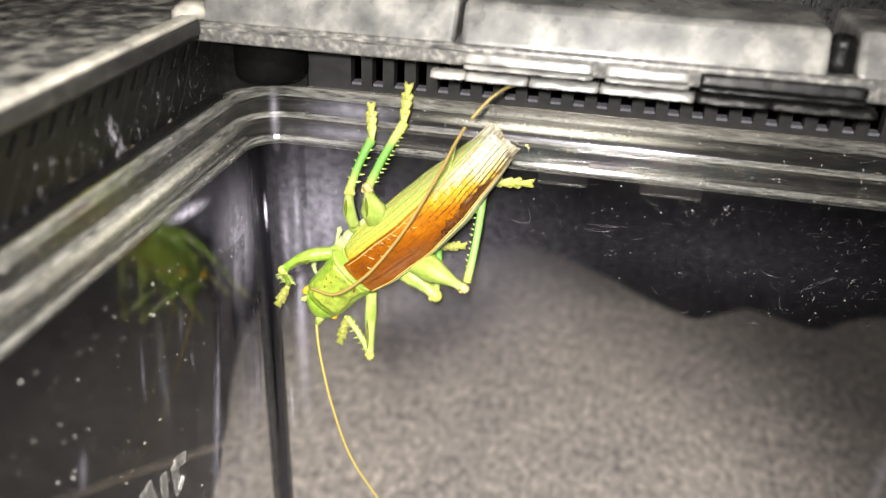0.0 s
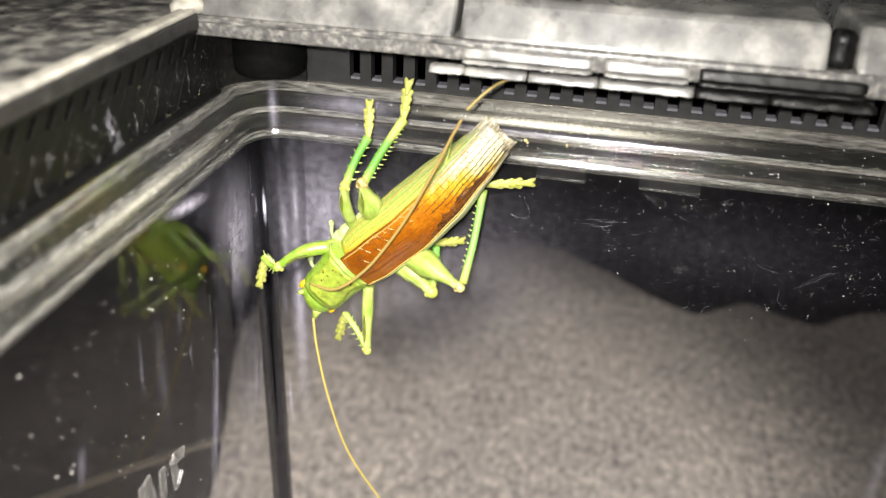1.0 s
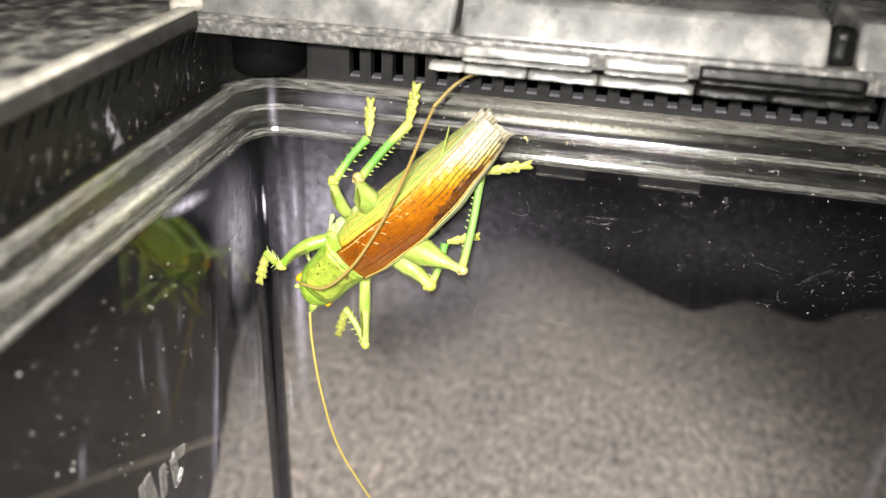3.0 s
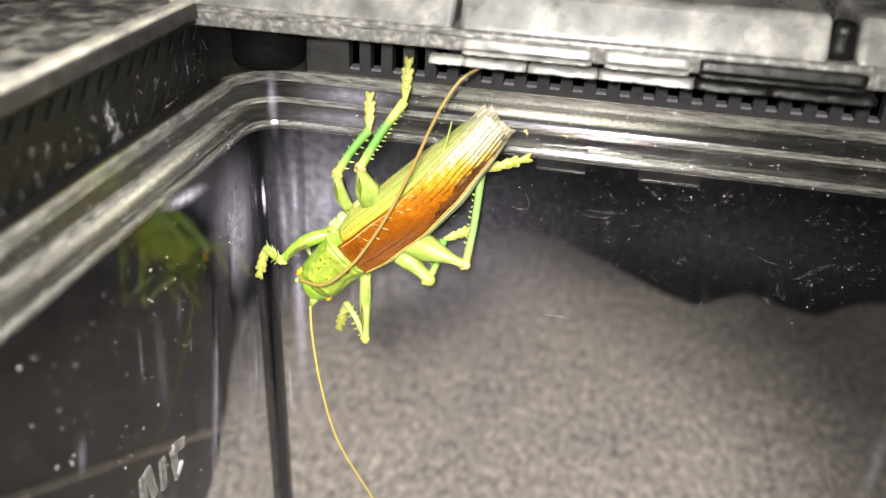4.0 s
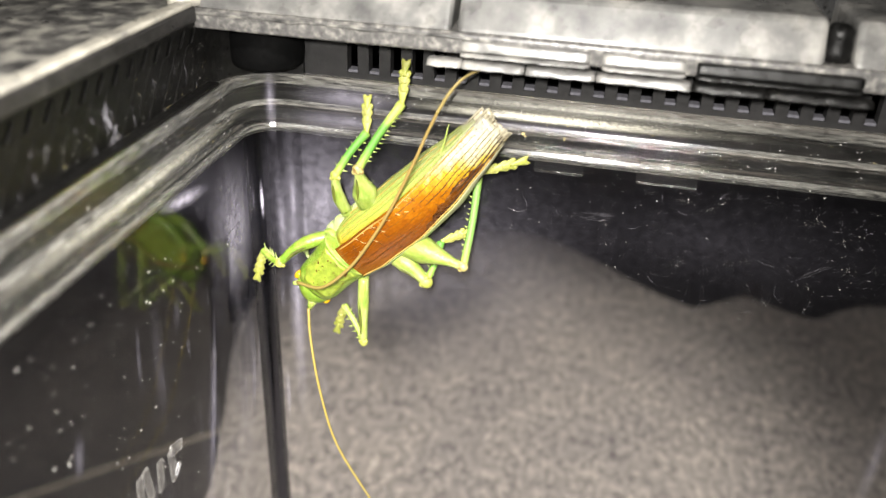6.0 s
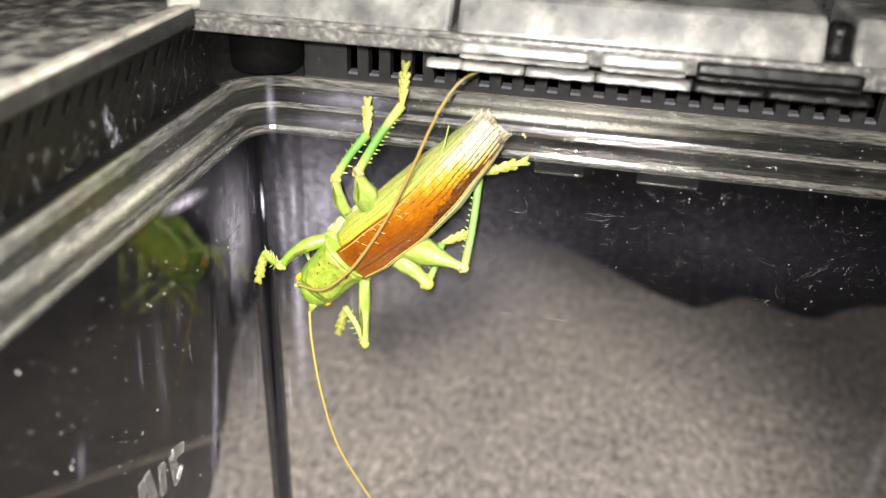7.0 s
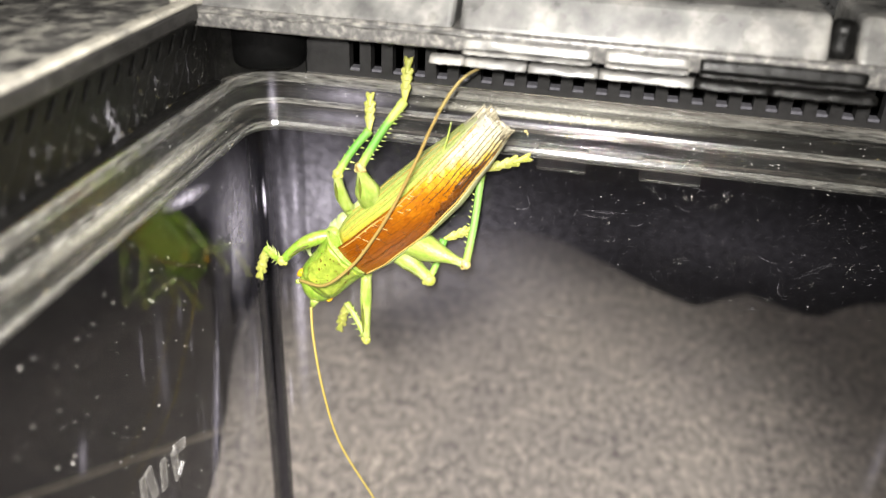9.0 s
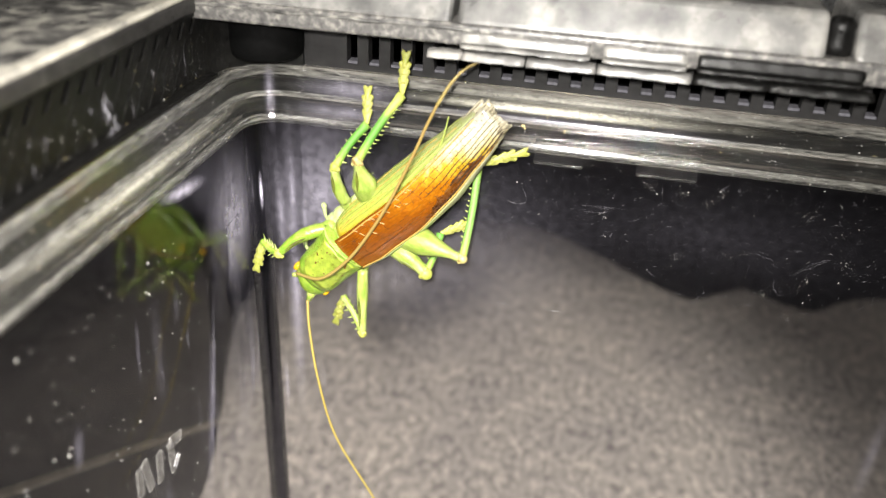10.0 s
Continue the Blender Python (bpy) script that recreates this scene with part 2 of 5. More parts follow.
g_lk.new(g_bs.outputs[0], g_nt.new("ShaderNodeOutputMaterial").inputs[0])
TABLE = surface("dark_table", [(0.3, (0.004, 0.0037, 0.0048)), (0.7, (0.010, 0.0092, 0.011))], 30, rough=0.6, bump=0.2)
STRAP = surface("brown_strap", [(0.3, (0.07, 0.060, 0.045)), (0.7, (0.16, 0.138, 0.10))], 300, rough=0.8)
ROOM = surface("dim_room_paint", [(0.3, (0.10, 0.10, 0.11)), (0.7, (0.16, 0.155, 0.15))], 4, rough=0.8)
GREEN = surface("green_cuticle", [(0.3, (0.12, 0.235, 0.016)), (0.55, (0.20, 0.295, 0.032)), (0.8, (0.31, 0.37, 0.09))], 620, rough=0.34, bump=0.6, bump_scale=2200, sss=0.35, coat=0.2)
PALE = surface("pale_green_cuticle", [(0.32, (0.155, 0.235, 0.030)), (0.46, (0.235, 0.305, 0.055)), (0.70, (0.35, 0.395, 0.13))], 750, stretch=(0.4, 1, 1), rough=0.42, bump=0.6, bump_scale=2500, sss=0.35)
TARSUS = surface("yellow_foot_cuticle", [(0.3, (0.27, 0.30, 0.04)), (0.7, (0.38, 0.375, 0.10))], 900, rough=0.5, bump=0.3, bump_scale=3000, sss=0.3)
SHIN = along("shin_green", [(0.0, (0.30, 0.36, 0.06)), (0.22, (0.18, 0.31, 0.045)), (0.42, (0.09, 0.26, 0.03)), (0.75, (0.105, 0.265, 0.035)), (1.0, (0.38, 0.44, 0.09))], 0.0, 0.010, speck=0.25, sss=0.2, rough=0.6)
SHIN_PALE = along("shin_pale_green", [(0.0, (0.28, 0.34, 0.06)), (0.3, (0.15, 0.29, 0.065)), (0.8, (0.15, 0.28, 0.06)), (1.0, (0.26, 0.34, 0.07))], 0.0, 0.016, speck=0.2, sss=0.25, rough=0.6)
TEGMEN = along("amber_forewing", [(0.0, (0.30, 0.285, 0.22)), (0.2, (0.52, 0.485, 0.33)), (0.34, (0.42, 0.28, 0.02)), (0.46, (0.33, 0.115, 0.003)), (0.62, (0.20, 0.056, 0.002)), (0.8, (0.15, 0.040, 0.002)), (1.0, (0.21, 0.066, 0.002))], -0.027, 0.016, speck=0.26, rough=0.24, scale=750, bump=0.25, coat=0.25, slant=2.0, net=2300)
TEGMEN_SIDE = along("green_forewing_side", [(0.0, (0.20, 0.195, 0.13)), (0.18, (0.24, 0.27, 0.11)), (0.45, (0.27, 0.33, 0.07)), (0.68, (0.30, 0.34, 0.05)), (0.88, (0.36, 0.26, 0.015)), (1.0, (0.30, 0.13, 0.006))], -0.034, 0.000, speck=0.2, rough=0.3, scale=700, bump=0.5, coat=0.3, sss=0.2, slant=4.0)
TEGMEN_PALE = along("pale_forewing_edge", [(0.0, (0.34, 0.31, 0.22)), (0.5, (0.25, 0.27, 0.11)), (1.0, (0.26, 0.31, 0.10))], -0.025, 0.011, rough=0.3)
VEIN = surface("dark_brown_vein", [(0.3, (0.008, 0.005, 0.002)), (0.7, (0.035, 0.018, 0.006))], 800, rough=0.55, specular=0.2)
VEIN_RED = surface("red_brown_vein", [(0.3, (0.06, 0.016, 0.002)), (0.7, (0.12, 0.035, 0.004))], 800, rough=0.35, coat=0.3)
VEIN_GLINT = surface("straw_vein", [(0.3, (0.40, 0.28, 0.10)), (0.7, (0.6, 0.5, 0.25))], 800, rough=0.18, coat=0.8)
VEIN_PALE = surface("amber_vein", [(0.3, (0.30, 0.16, 0.03)), (0.7, (0.42, 0.28, 0.08))], 800, rough=0.22, coat=0.6)
VEIN_GREEN = surface("green_vein", [(0.3, (0.12, 0.15, 0.02)), (0.7, (0.20, 0.23, 0.05))], 800, rough=0.35)
STREAK = surface("brown_wing_streak", [(0.3, (0.02, 0.007, 0.002)), (0.55, (0.10, 0.032, 0.004)), (0.8, (0.26, 0.14, 0.03))], 700, rough=0.25, bump=0.5, bump_scale=1500, coat=0.5, stretch=(0.3, 1, 1))
OLIVE = surface("dark_olive_cuticle", [(0.3, (0.05, 0.055, 0.008)), (0.7, (0.11, 0.13, 0.014))], 900, rough=0.5)
SADDLE = surface("olive_saddle", [(0.30, (0.12, 0.085, 0.015)), (0.40, (0.17, 0.22, 0.025)), (0.6, (0.27, 0.34, 0.04)), (0.8, (0.33, 0.32, 0.06))], 700, rough=0.38, bump=0.4, bump_scale=1800, sss=0.2)
EYE = surface("amber_eye", [(0.3, (0.50, 0.26, 0.006)), (0.7, (0.62, 0.40, 0.02))], 900, rough=0.15, bump=0.05)
FEELER = along("tan_antenna", [(0.0, (0.23, 0.175, 0.045)), (0.5, (0.25, 0.165, 0.045)), (1.0, (0.22, 0.155, 0.04))], 0.0, 0.05, speck=0.6, scale=2500, rough=0.5)
FEELER_YELLOW = along("yellow_antenna", [(0.0, (0.31, 0.235, 0.06)), (0.5, (0.36, 0.28, 0.05)), (1.0, (0.24, 0.17, 0.035))], 0.0, 0.05, speck=0.9, scale=2500, rough=0.5)
SPINE = surface("pale_spine", [(0.3, (0.20, 0.26, 0.05)), (0.7, (0.40, 0.45, 0.14))], 900, rough=0.4)
TIP_CLEAR = clear_plastic("clear_wing_skin", 0.22, 0.62, 700, stretch=(0.3, 1, 1), gloss=0.25, tint=(0.80, 0.76, 0.66), dirt=(0.50, 0.46, 0.34))
WHITISH = surface("whitish_green_skin", [(0.3, (0.28, 0.35, 0.12)), (0.7, (0.38, 0.43, 0.20))], 700, rough=0.5, bump=0.3, bump_scale=2500, sss=0.3)
JOINT = surface("brown_knee", [(0.35, (0.20, 0.12, 0.03)), (0.65, (0.46, 0.42, 0.16))], 1500, rough=0.4)


# ---- mesh helpers ----
def part(name, bm, material, parent=None, label="", smooth=False):
    me = bpy.data.meshes.new(name)
    bmesh.ops.recalc_face_normals(bm, faces=bm.faces[:])
    bm.to_mesh(me)
    bm.free()
    me.materials.append(material)
    if smooth:
        for p in me.polygons:
            p.use_smooth = True
    ob = new(name, me)
    ob.parent = parent
    if label:
        tagged(ob, label)
    return ob


def block(bm, x0, x1, y0, y1, z0, z1, bevel=0.0, segments=2):
    """A box, rounded at its edges, added to bm."""
    made = bmesh.ops.create_cube(bm, size=1)["verts"]
    for v in made:
        v.co = Vector(((x0 + x1) / 2 + v.co.x * (x1 - x0), (y0 + y1) / 2 + v.co.y * (y1 - y0), (z0 + z1) / 2 + v.co.z * (z1 - z0)))
    if bevel:
        edges = {e for v in made for e in v.link_edges}
        bmesh.ops.bevel(bm, geom=list(edges), offset=bevel, segments=segments, affect="EDGES", profile=0.5)
    return bm


def cube(x0, x1, y0, y1, z0, z1, bevel=0.0, segments=2):
    return block(bmesh.new(), x0, x1, y0, y1, z0, z1, bevel, segments)


def skin(bm, rings, closed_ring=True, cap=True):
    """Joins rings of points, all of the same count, into a skin."""
    vs = [[bm.verts.new(p) for p in ring] for ring in rings]
    n = len(rings[0])
    for a, b in zip(vs, vs[1:]):
        for i in range(n if closed_ring else n - 1):
            j = (i + 1) % n
            bm.faces.new((a[i], a[j], b[j], b[i]))
    if cap and closed_ring:
        bm.faces.new(vs[0])
        bm.faces.new(vs[-1])
    return bm


def spline(points, steps=8):
    """A smooth line through the points (Catmull-Rom)."""
    p = [Vector(q) for q in points]
    p = [p[0] * 2 - p[1]] + p + [p[-1] * 2 - p[-2]]
    out = []
    for i in range(1, len(p) - 2):
        for s in range(steps):
            t = s / steps
            a, b, c, d = p[i - 1], p[i], p[i + 1], p[i + 2]
            out.append(0.5 * (2 * b + (c - a) * t + (2 * a - 5 * b + 4 * c - d) * t * t + (3 * b - a - 3 * c + d) * t ** 3))
    return out + [p[-2]]


def tube(bm, line, radius, sides=8, flat=1.0):
    """A tube along a line; radius is a number or a function of 0 to 1. flat squeezes it across the second side."""
    line = [Vector(q) for q in line]
    rings = []
    side = None
    for i, p in enumerate(line):
        way = (line[min(i + 1, len(line) - 1)] - line[max(i - 1, 0)]).normalized()
        if side is None:
            side = way.orthogonal().normalized() if abs(way.z) > 0.9 else way.cross(Vector((0, 0, 1))).normalized()
        side = (side - way * side.dot(way)).normalized()
        up = side.cross(way)
        r = radius(i / (len(line) - 1)) if callable(radius) else radius
        rings.append([p + side * r * math.cos(2 * math.pi * k / sides) + up * r * flat * math.sin(2 * math.pi * k / sides) for k in range(sides)])
    return skin(bm, rings)


def thing(name, label, category, m=None, group="", kind=""):
    ob = new(name)
    ob.empty_display_size = 0.01
    if m:
        ob.matrix_world = m
    return tagged(ob, label, category, group, kind)


# ---- the large structure ----
GZ = -0.130
ROOM_HALF, ROOM_TOP = 1.2, 1.8
ground = part("ground", cube(-ROOM_HALF, ROOM_HALF, -ROOM_HALF, ROOM_HALF, GZ - 0.022, GZ - 0.0012), TABLE)
tagged(ground, "dark worn table top, almost black in the dim room", "table top", kind="structure")
# the mat under the tank, with a wavy, soft-edged hem
HEM = [(-44, 58), (-58, 98), (-62, 138), (-52, 168), (-22, 190), (14, 205), (40, 204), (64, 188), (82, 174), (94, 166), (102, 163), (112, 170), (122, 177), (131, 172), (146, 167), (158, 176), (175, 184), (215, 188),
       (262, 120), (270, -40), (255, -190), (120, -215), (-10, -205), (-38, -120), (-30, -22), (-34, 24)]
edge = [Vector((x, y, 0)) / 1000 for x, y in HEM]
edge = spline(edge + [edge[0]], 8)[:-1]
bm = bmesh.new()
rings = []
for inset, z in ((1.0, -0.0011), (1.003, -0.0006), (1.0, -0.0001), (0.985, 0.0)):
    rings.append([Vector((0.05 + (q.x - 0.05) * inset, -0.01 + (q.y + 0.01) * inset, GZ + z)) for q in edge])
skin(bm, rings, cap=True)
tagged(part("mat", bm, GROUND), "speckled grey felt mat with a wavy edge under the tank", "mat")
strip = tube(bmesh.new(), spline([Vector((x, y, 0)) / 1000 + Vector((0, 0, GZ - 0.0008)) for x, y in ((-118, -24), (-92, 5), (-80, 17), (-62, 35), (-46, 50), (-38, 58))], 6), lambda k: 0.0022 - 0.0008 * k, 10, 0.2)
tagged(part("strap", strip, STRAP, smooth=True), "dull brown flat strap lying on the dark table", "strap")
for nm, bx in (("wall_north", (-1.3, 1.3, 1.2, 1.3)), ("wall_south", (-1.3, 1.3, -1.3, -1.2)), ("wall_west", (-1.3, -1.2, -1.2, 1.2)), ("wall_east", (1.2, 1.3, -1.2, 1.2))):
    w = part(nm, cube(*bx, GZ - 0.02, ROOM_TOP), ROOM)
    tagged(w, "dim painted room wall in the dark", "wall", kind="structure")
ceil = part("ceiling", cube(-1.3, 1.3, -1.3, 1.3, ROOM_TOP, ROOM_TOP + 0.1), ROOM)
tagged(ceil, "dim painted ceiling in the dark", "ceiling", kind="structure")

# ---- the clear tank ----
TX, TY, TR, TH = 0.215, -0.140, 0.0011, 0.002   # inner width, inner front, inner corner radius, wall thickness
RIM_LOW, TANK_LOW = -0.0095, -0.1265


def ring_line(out, z, seg=10):
    """The tank's plan, widened by out, at height z."""
    pts = []
    q = 0.0055   # the rim's inner corner radius, wider than that of the walls below
    for cx, cy, a0 in ((q, -q, 90), (q, TY + q, 180), (TX - q, TY + q, 270), (TX - q, -q, 0)):
        for k in range(seg + 1):
            a = radians(a0 + 90 * k / seg)
            pts.append(Vector((cx + (q + out) * math.cos(a), cy + (q + out) * math.sin(a), z)))
    return pts


def ring_body(profile, seg=10):
    bm = bmesh.new()
    rings = [ring_line(o, z, seg) for o, z in profile]
    rings.append(rings[0])
    vs = [[bm.verts.new(p) for p in ring] for ring in rings[:-1]]
    n = len(vs[0])
    for a in range(len(vs)):
        b = (a + 1) % len(vs)
        for i in range(n):
            j = (i + 1) % n
            bm.faces.new((vs[a][i], vs[a][j], vs[b][j], vs[b][i]))
    return bm


tank = thing("insect_tank", "clear scratched plastic insect tank standing on the mat", "tank")
G = 0.00005
for sides in ((TR + G, TX - TR - G, 0.0, TH), (TR + G, TX - TR - G, TY - TH, TY), (-TH, 0.0, TY + TR + G, -TR - G), (TX, TX + TH, TY + TR + G, -TR - G)):
    part("wall", cube(*sides, TANK_LOW, RIM_LOW - G), WALL, tank, "clear dusty plastic wall with scratches").visible_shadow = False
for cx, cy, a0 in ((TR, -TR, 90), (TR, TY + TR, 180), (TX - TR, TY + TR, 270), (TX - TR, -TR, 0)):
    bm = bmesh.new()
    rings = []
    for k in range(41):
        a = radians(a0 + 90 * k / 40)
        c, s = math.cos(a), math.sin(a)
        rings.append([Vector((cx + r * c, cy + r * s, z)) for r, z in ((TR, TANK_LOW), (TR, RIM_LOW - G), (TR + TH, RIM_LOW - G), (TR + TH, TANK_LOW))])
    skin(bm, rings)
    ob = part("corner", bm, CORNER, tank, "rounded clear plastic corner, tinted for the dark it reflects", smooth=False)
    ob.visible_shadow = False
prof = [(0.0000, RIM_LOW), (0.0000, -0.0086), (0.0003, -0.0079), (0.0009, -0.0075), (0.0011, -0.0070), (0.0011, -0.0058), (0.0014, -0.0053), (0.0020, -0.0051),
        (0.0022, -0.0046), (0.0022, -0.0024), (0.0019, -0.0020), (0.0017, -0.0010), (0.0018, -0.0004), (0.0022, 0.0), (0.0032, 0.0), (0.0036, -0.0004),
        (0.0036, -0.0050), (0.0028, -0.0060), (0.0026, -0.0085), (0.0020, RIM_LOW)]
rim = part("rim", ring_body(prof), RIM, tank, "thick clear plastic rim with stepped ledges")
rim.visible_shadow = False
# thin hazy strips on the steps: dust, and lamp light put into colour
for line in (((0.00005, -0.0090), (0.00005, -0.0087), (0.0003, -0.0081), (0.0002, -0.0081), (0.0000, -0.0086), (0.0000, -0.0090)),
             ((0.0014, -0.0053), (0.0020, -0.00500), (0.0022, -0.0046), (0.0021, -0.0046), (0.0019, -0.00495), (0.0013, -0.0052)),
             ((0.0016, -0.0016), (0.00165, -0.0006), (0.0020, -0.00005), (0.0019, 0.00005), (0.00155, -0.0006), (0.0015, -0.0016))):
    part("ledge", ring_body([(o - 0.00006, z + 0.00004) for o, z in line]), LEDGE, tank, "thin dusty strip that paints the rim's ledge as lit")
base = part("base", cube(-TH + 0.003, TX + TH - 0.003, TY - TH + 0.003, TH - 0.003, GZ + 0.0005, TANK_LOW - G, 0.001), WALL, tank)
for x0, x1 in ((0.0478, 0.0560), (0.0645, 0.0742)):
    ob = part("catch", cube(x0, x1, 0.0021, 0.0042, -0.0125, -0.0088, 0.0004), CLEAR, tank, "small moulded clear catch below the rim")
    ob.visible_shadow = False

# ---- the black lid ----
lid = thing("tank_lid", "worn glossy black plastic lid frame with vent slots", "lid")
LX1, LY0 = TX + 0.012, TY - 0.014


def grille(length, pitch, width, slot_low, slot_high, low, high, thick, first, count, ribs=False):
    """A vent strip along x with slots cut through, its face at y = 0 and its back at y = thick."""
    bm = bmesh.new()
    block(bm, 0, length, 0, thick, low, slot_low)
    block(bm, 0, length, 0, thick, slot_high, high)
    x = 0.0
    for k in range(count):
        a = first + k * pitch
        if a + width >= length:
            break
        block(bm, x, a, 0, thick, slot_low, slot_high)
        x = a + width
    block(bm, x, length, 0, thick, slot_low, slot_high)
    if ribs:   # faint raised ribs below the slots
        for k in range(count):
            a = first + k * pitch + width
            if a + 0.001 < length:
                block(bm, a, a + 0.0007, -0.00005, 0.0, low + 0.0012, slot_low - 0.0002)
    return bm


gb = part("vent_strip", grille(TX - 0.002, 0.00368, 0.0018, 0.0007, 0.0078, -0.0008, 0.0094, 0.0022, 0.0074, 60), BLACK_MATT, lid, "matt black strip with upright vent slots")
gb.location = (0.008, 0.0038, 0)
SILL_MESH = None
for k in range(34):   # the sill of each back slot, its light put into a paler grey
    if SILL_MESH is None:
        sill = part("sill", cube(0.00005, 0.00175, 0.0001, 0.0021, 0.0007, 0.0012, 0.0001, 1), SILL_GREY, gb, "slot sill, greyed to look lit")
        SILL_MESH = sill.data
    else:
        sill = new("sill", SILL_MESH)
        sill.parent = gb
    sill.location = (0.0074 + k * 0.00368, 0, 0)
bm = grille(-TY, 0.00355, 0.0011, 0.0077, 0.0100, -0.0008, 0.0106, 0.0003, 0.0044, 60, True)
for v in bm.verts:   # the slots and ribs slant
    v.co.x -= 0.8 * (v.co.z - 0.0077) * min(max(v.co.x / 0.0044, 0), 1) * min(max((-TY - v.co.x) / 0.006, 0), 1)
gs = part("vent_strip", bm, BLACK_DULL, lid, "dull black strip with slanting vent slots and dusty ribs")
gs.matrix_basis = pose(-0.0040, -0.0070, 0, 0, 0, 90) @ Matrix.Diagonal((-1, 1, 1, 1))
part("rim_flange", cube(-0.0040, -0.0022, TY, -0.0075, 0.00005, 0.0006, 0.0001, 1), BLACK_DULL, lid, "thin black flange resting on the rim")
bm = bmesh.new()
rings = []
for k in range(15):
    c, d = math.cos(radians(180 - 90 * k / 14)), math.sin(radians(180 - 90 * k / 14))
    rings.append([Vector((0.008 + (0.0120 + o) * c, -0.0070 + (0.0100 + o) * d, z)) for o, z in ((0, -0.0008), (0.0022, -0.0008), (0.0022, 0.0094), (0, 0.0094))])
part("vent_corner", skin(bm, rings), BLACK_DULL, lid, "plain rounded black corner")
bm = bmesh.new()
rings = []
for r, z in ((0.0050, 0.0020), (0.0056, 0.0016), (0.0060, 0.0020), (0.0062, 0.0035), (0.0062, 0.0094)):
    rings.append([Vector((0.0022 + r * math.cos(2 * math.pi * k / 40), 0.0020 + r * math.sin(2 * math.pi * k / 40), z)) for k in range(40)])
# the rail's shade on the boss is put into its near-black colour
part("corner_boss", skin(bm, rings), BLACK_SHADED, lid, "round boss under the lid's corner, blackened for the rail's shade", smooth=True)
part("vent_strip", cube(TX + 0.004, TX + 0.006, TY - 0.006, 0.003, -0.0008, 0.0094), BLACK_MATT, lid)
part("vent_strip", cube(-0.006, TX + 0.006, TY - 0.006, TY - 0.004, -0.0008, 0.0094), BLACK_MATT, lid)
part("back_rail", cube(-0.0051, LX1, -0.0100, 0.0130, 0.0095, 0.0126, 0.0006, 3), BLACK_RAIL_LIT, lid, "worn glossy black back rail, lightened for its shine")
part("side_rail", cube(-0.072, -0.0052, LY0, 0.0130, 0.0107, 0.0131, 0.0004, 3), BLACK_DUSTY, lid, "dull dusty black side rail")
# inner face turned from the lamp: shaded by a darker copy of the plastic
part("side_rail_lip", cube(-0.00515, -0.0034, LY0, -0.0103, 0.0107, 0.0131, 0.0004, 3), BLACK_SIDE_SHADED, lid, "worn inner face of the side rail, its shade in the darker colour")
# a bead added to carry the edge highlight in its colour
part("rail_edge", cube(-0.0060, -0.0036, LY0 + 0.002, -0.0104, 0.0128, 0.0138, 0.00048, 4), LIT_BEAD, lid, "pale bead added as the highlight of the rail's inner edge", smooth=True)
bm = bmesh.new()   # pale highlight lumps where the two rails meet, running on along the back rail
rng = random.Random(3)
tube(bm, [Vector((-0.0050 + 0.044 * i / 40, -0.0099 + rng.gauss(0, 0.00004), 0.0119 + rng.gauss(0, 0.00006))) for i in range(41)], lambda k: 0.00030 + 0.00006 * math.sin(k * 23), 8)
part("rail_edge", bm, BLACK_DUSTY, lid, "thin bead added as the highlight along the back rail", smooth=True)
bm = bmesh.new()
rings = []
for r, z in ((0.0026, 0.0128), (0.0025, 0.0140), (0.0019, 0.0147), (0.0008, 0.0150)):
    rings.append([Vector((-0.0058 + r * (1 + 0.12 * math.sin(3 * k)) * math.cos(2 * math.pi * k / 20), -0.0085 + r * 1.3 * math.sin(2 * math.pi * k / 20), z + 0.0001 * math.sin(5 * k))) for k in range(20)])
part("corner_lump", skin(bm, rings), LIT_BEAD, lid, "pale lump added as the highlight at the rail corner", smooth=True)
part("side_rail", cube(TX - 0.012, LX1, LY0, -0.0102, 0.0095, 0.0126, 0.0006), BLACK, lid)
part("front_rail", cube(-0.0051, TX - 0.0122, LY0, TY + 0.008, 0.0095, 0.0126, 0.0006), BLACK, lid)
# the plates' blown-out shine is partly in their pale base colour
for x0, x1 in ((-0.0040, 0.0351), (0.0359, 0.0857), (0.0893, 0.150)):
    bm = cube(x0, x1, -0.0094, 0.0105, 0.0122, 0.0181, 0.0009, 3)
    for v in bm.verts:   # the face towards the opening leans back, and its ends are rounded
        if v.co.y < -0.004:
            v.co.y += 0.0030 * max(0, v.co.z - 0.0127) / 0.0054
    part("raised_plate", bm, BLACK_WORN_LIT, lid, "worn raised plate on the rail, its shine lightened in the colour")
bm = bmesh.new()   # a lumpy boss sits in the notch between two plates
rings = []
for r, z in ((0.0021, 0.0124), (0.0020, 0.0140), (0.0017, 0.0158), (0.0018, 0.0166), (0.0013, 0.0172), (0.0004, 0.0174)):
    rings.append([Vector((0.0875 + r * math.cos(2 * math.pi * k / 24), -0.0055 + r * 1.2 * math.sin(2 * math.pi * k / 24) + 0.0002 * math.sin(3 * k), z)) for k in range(24)])
part("notch_boss", skin(bm, rings), BLACK_DULL, lid, "lumpy dull black boss in the notch", smooth=True)
# an added skirt, coloured to vanish in the shade behind it
part("skirt", cube(0.010, 0.210, 0.0062, 0.0074, -0.0006, 0.0012, 0.0003), BLACK_SKIRT, lid, "added outer skirt behind the clear rim, black as the shade")


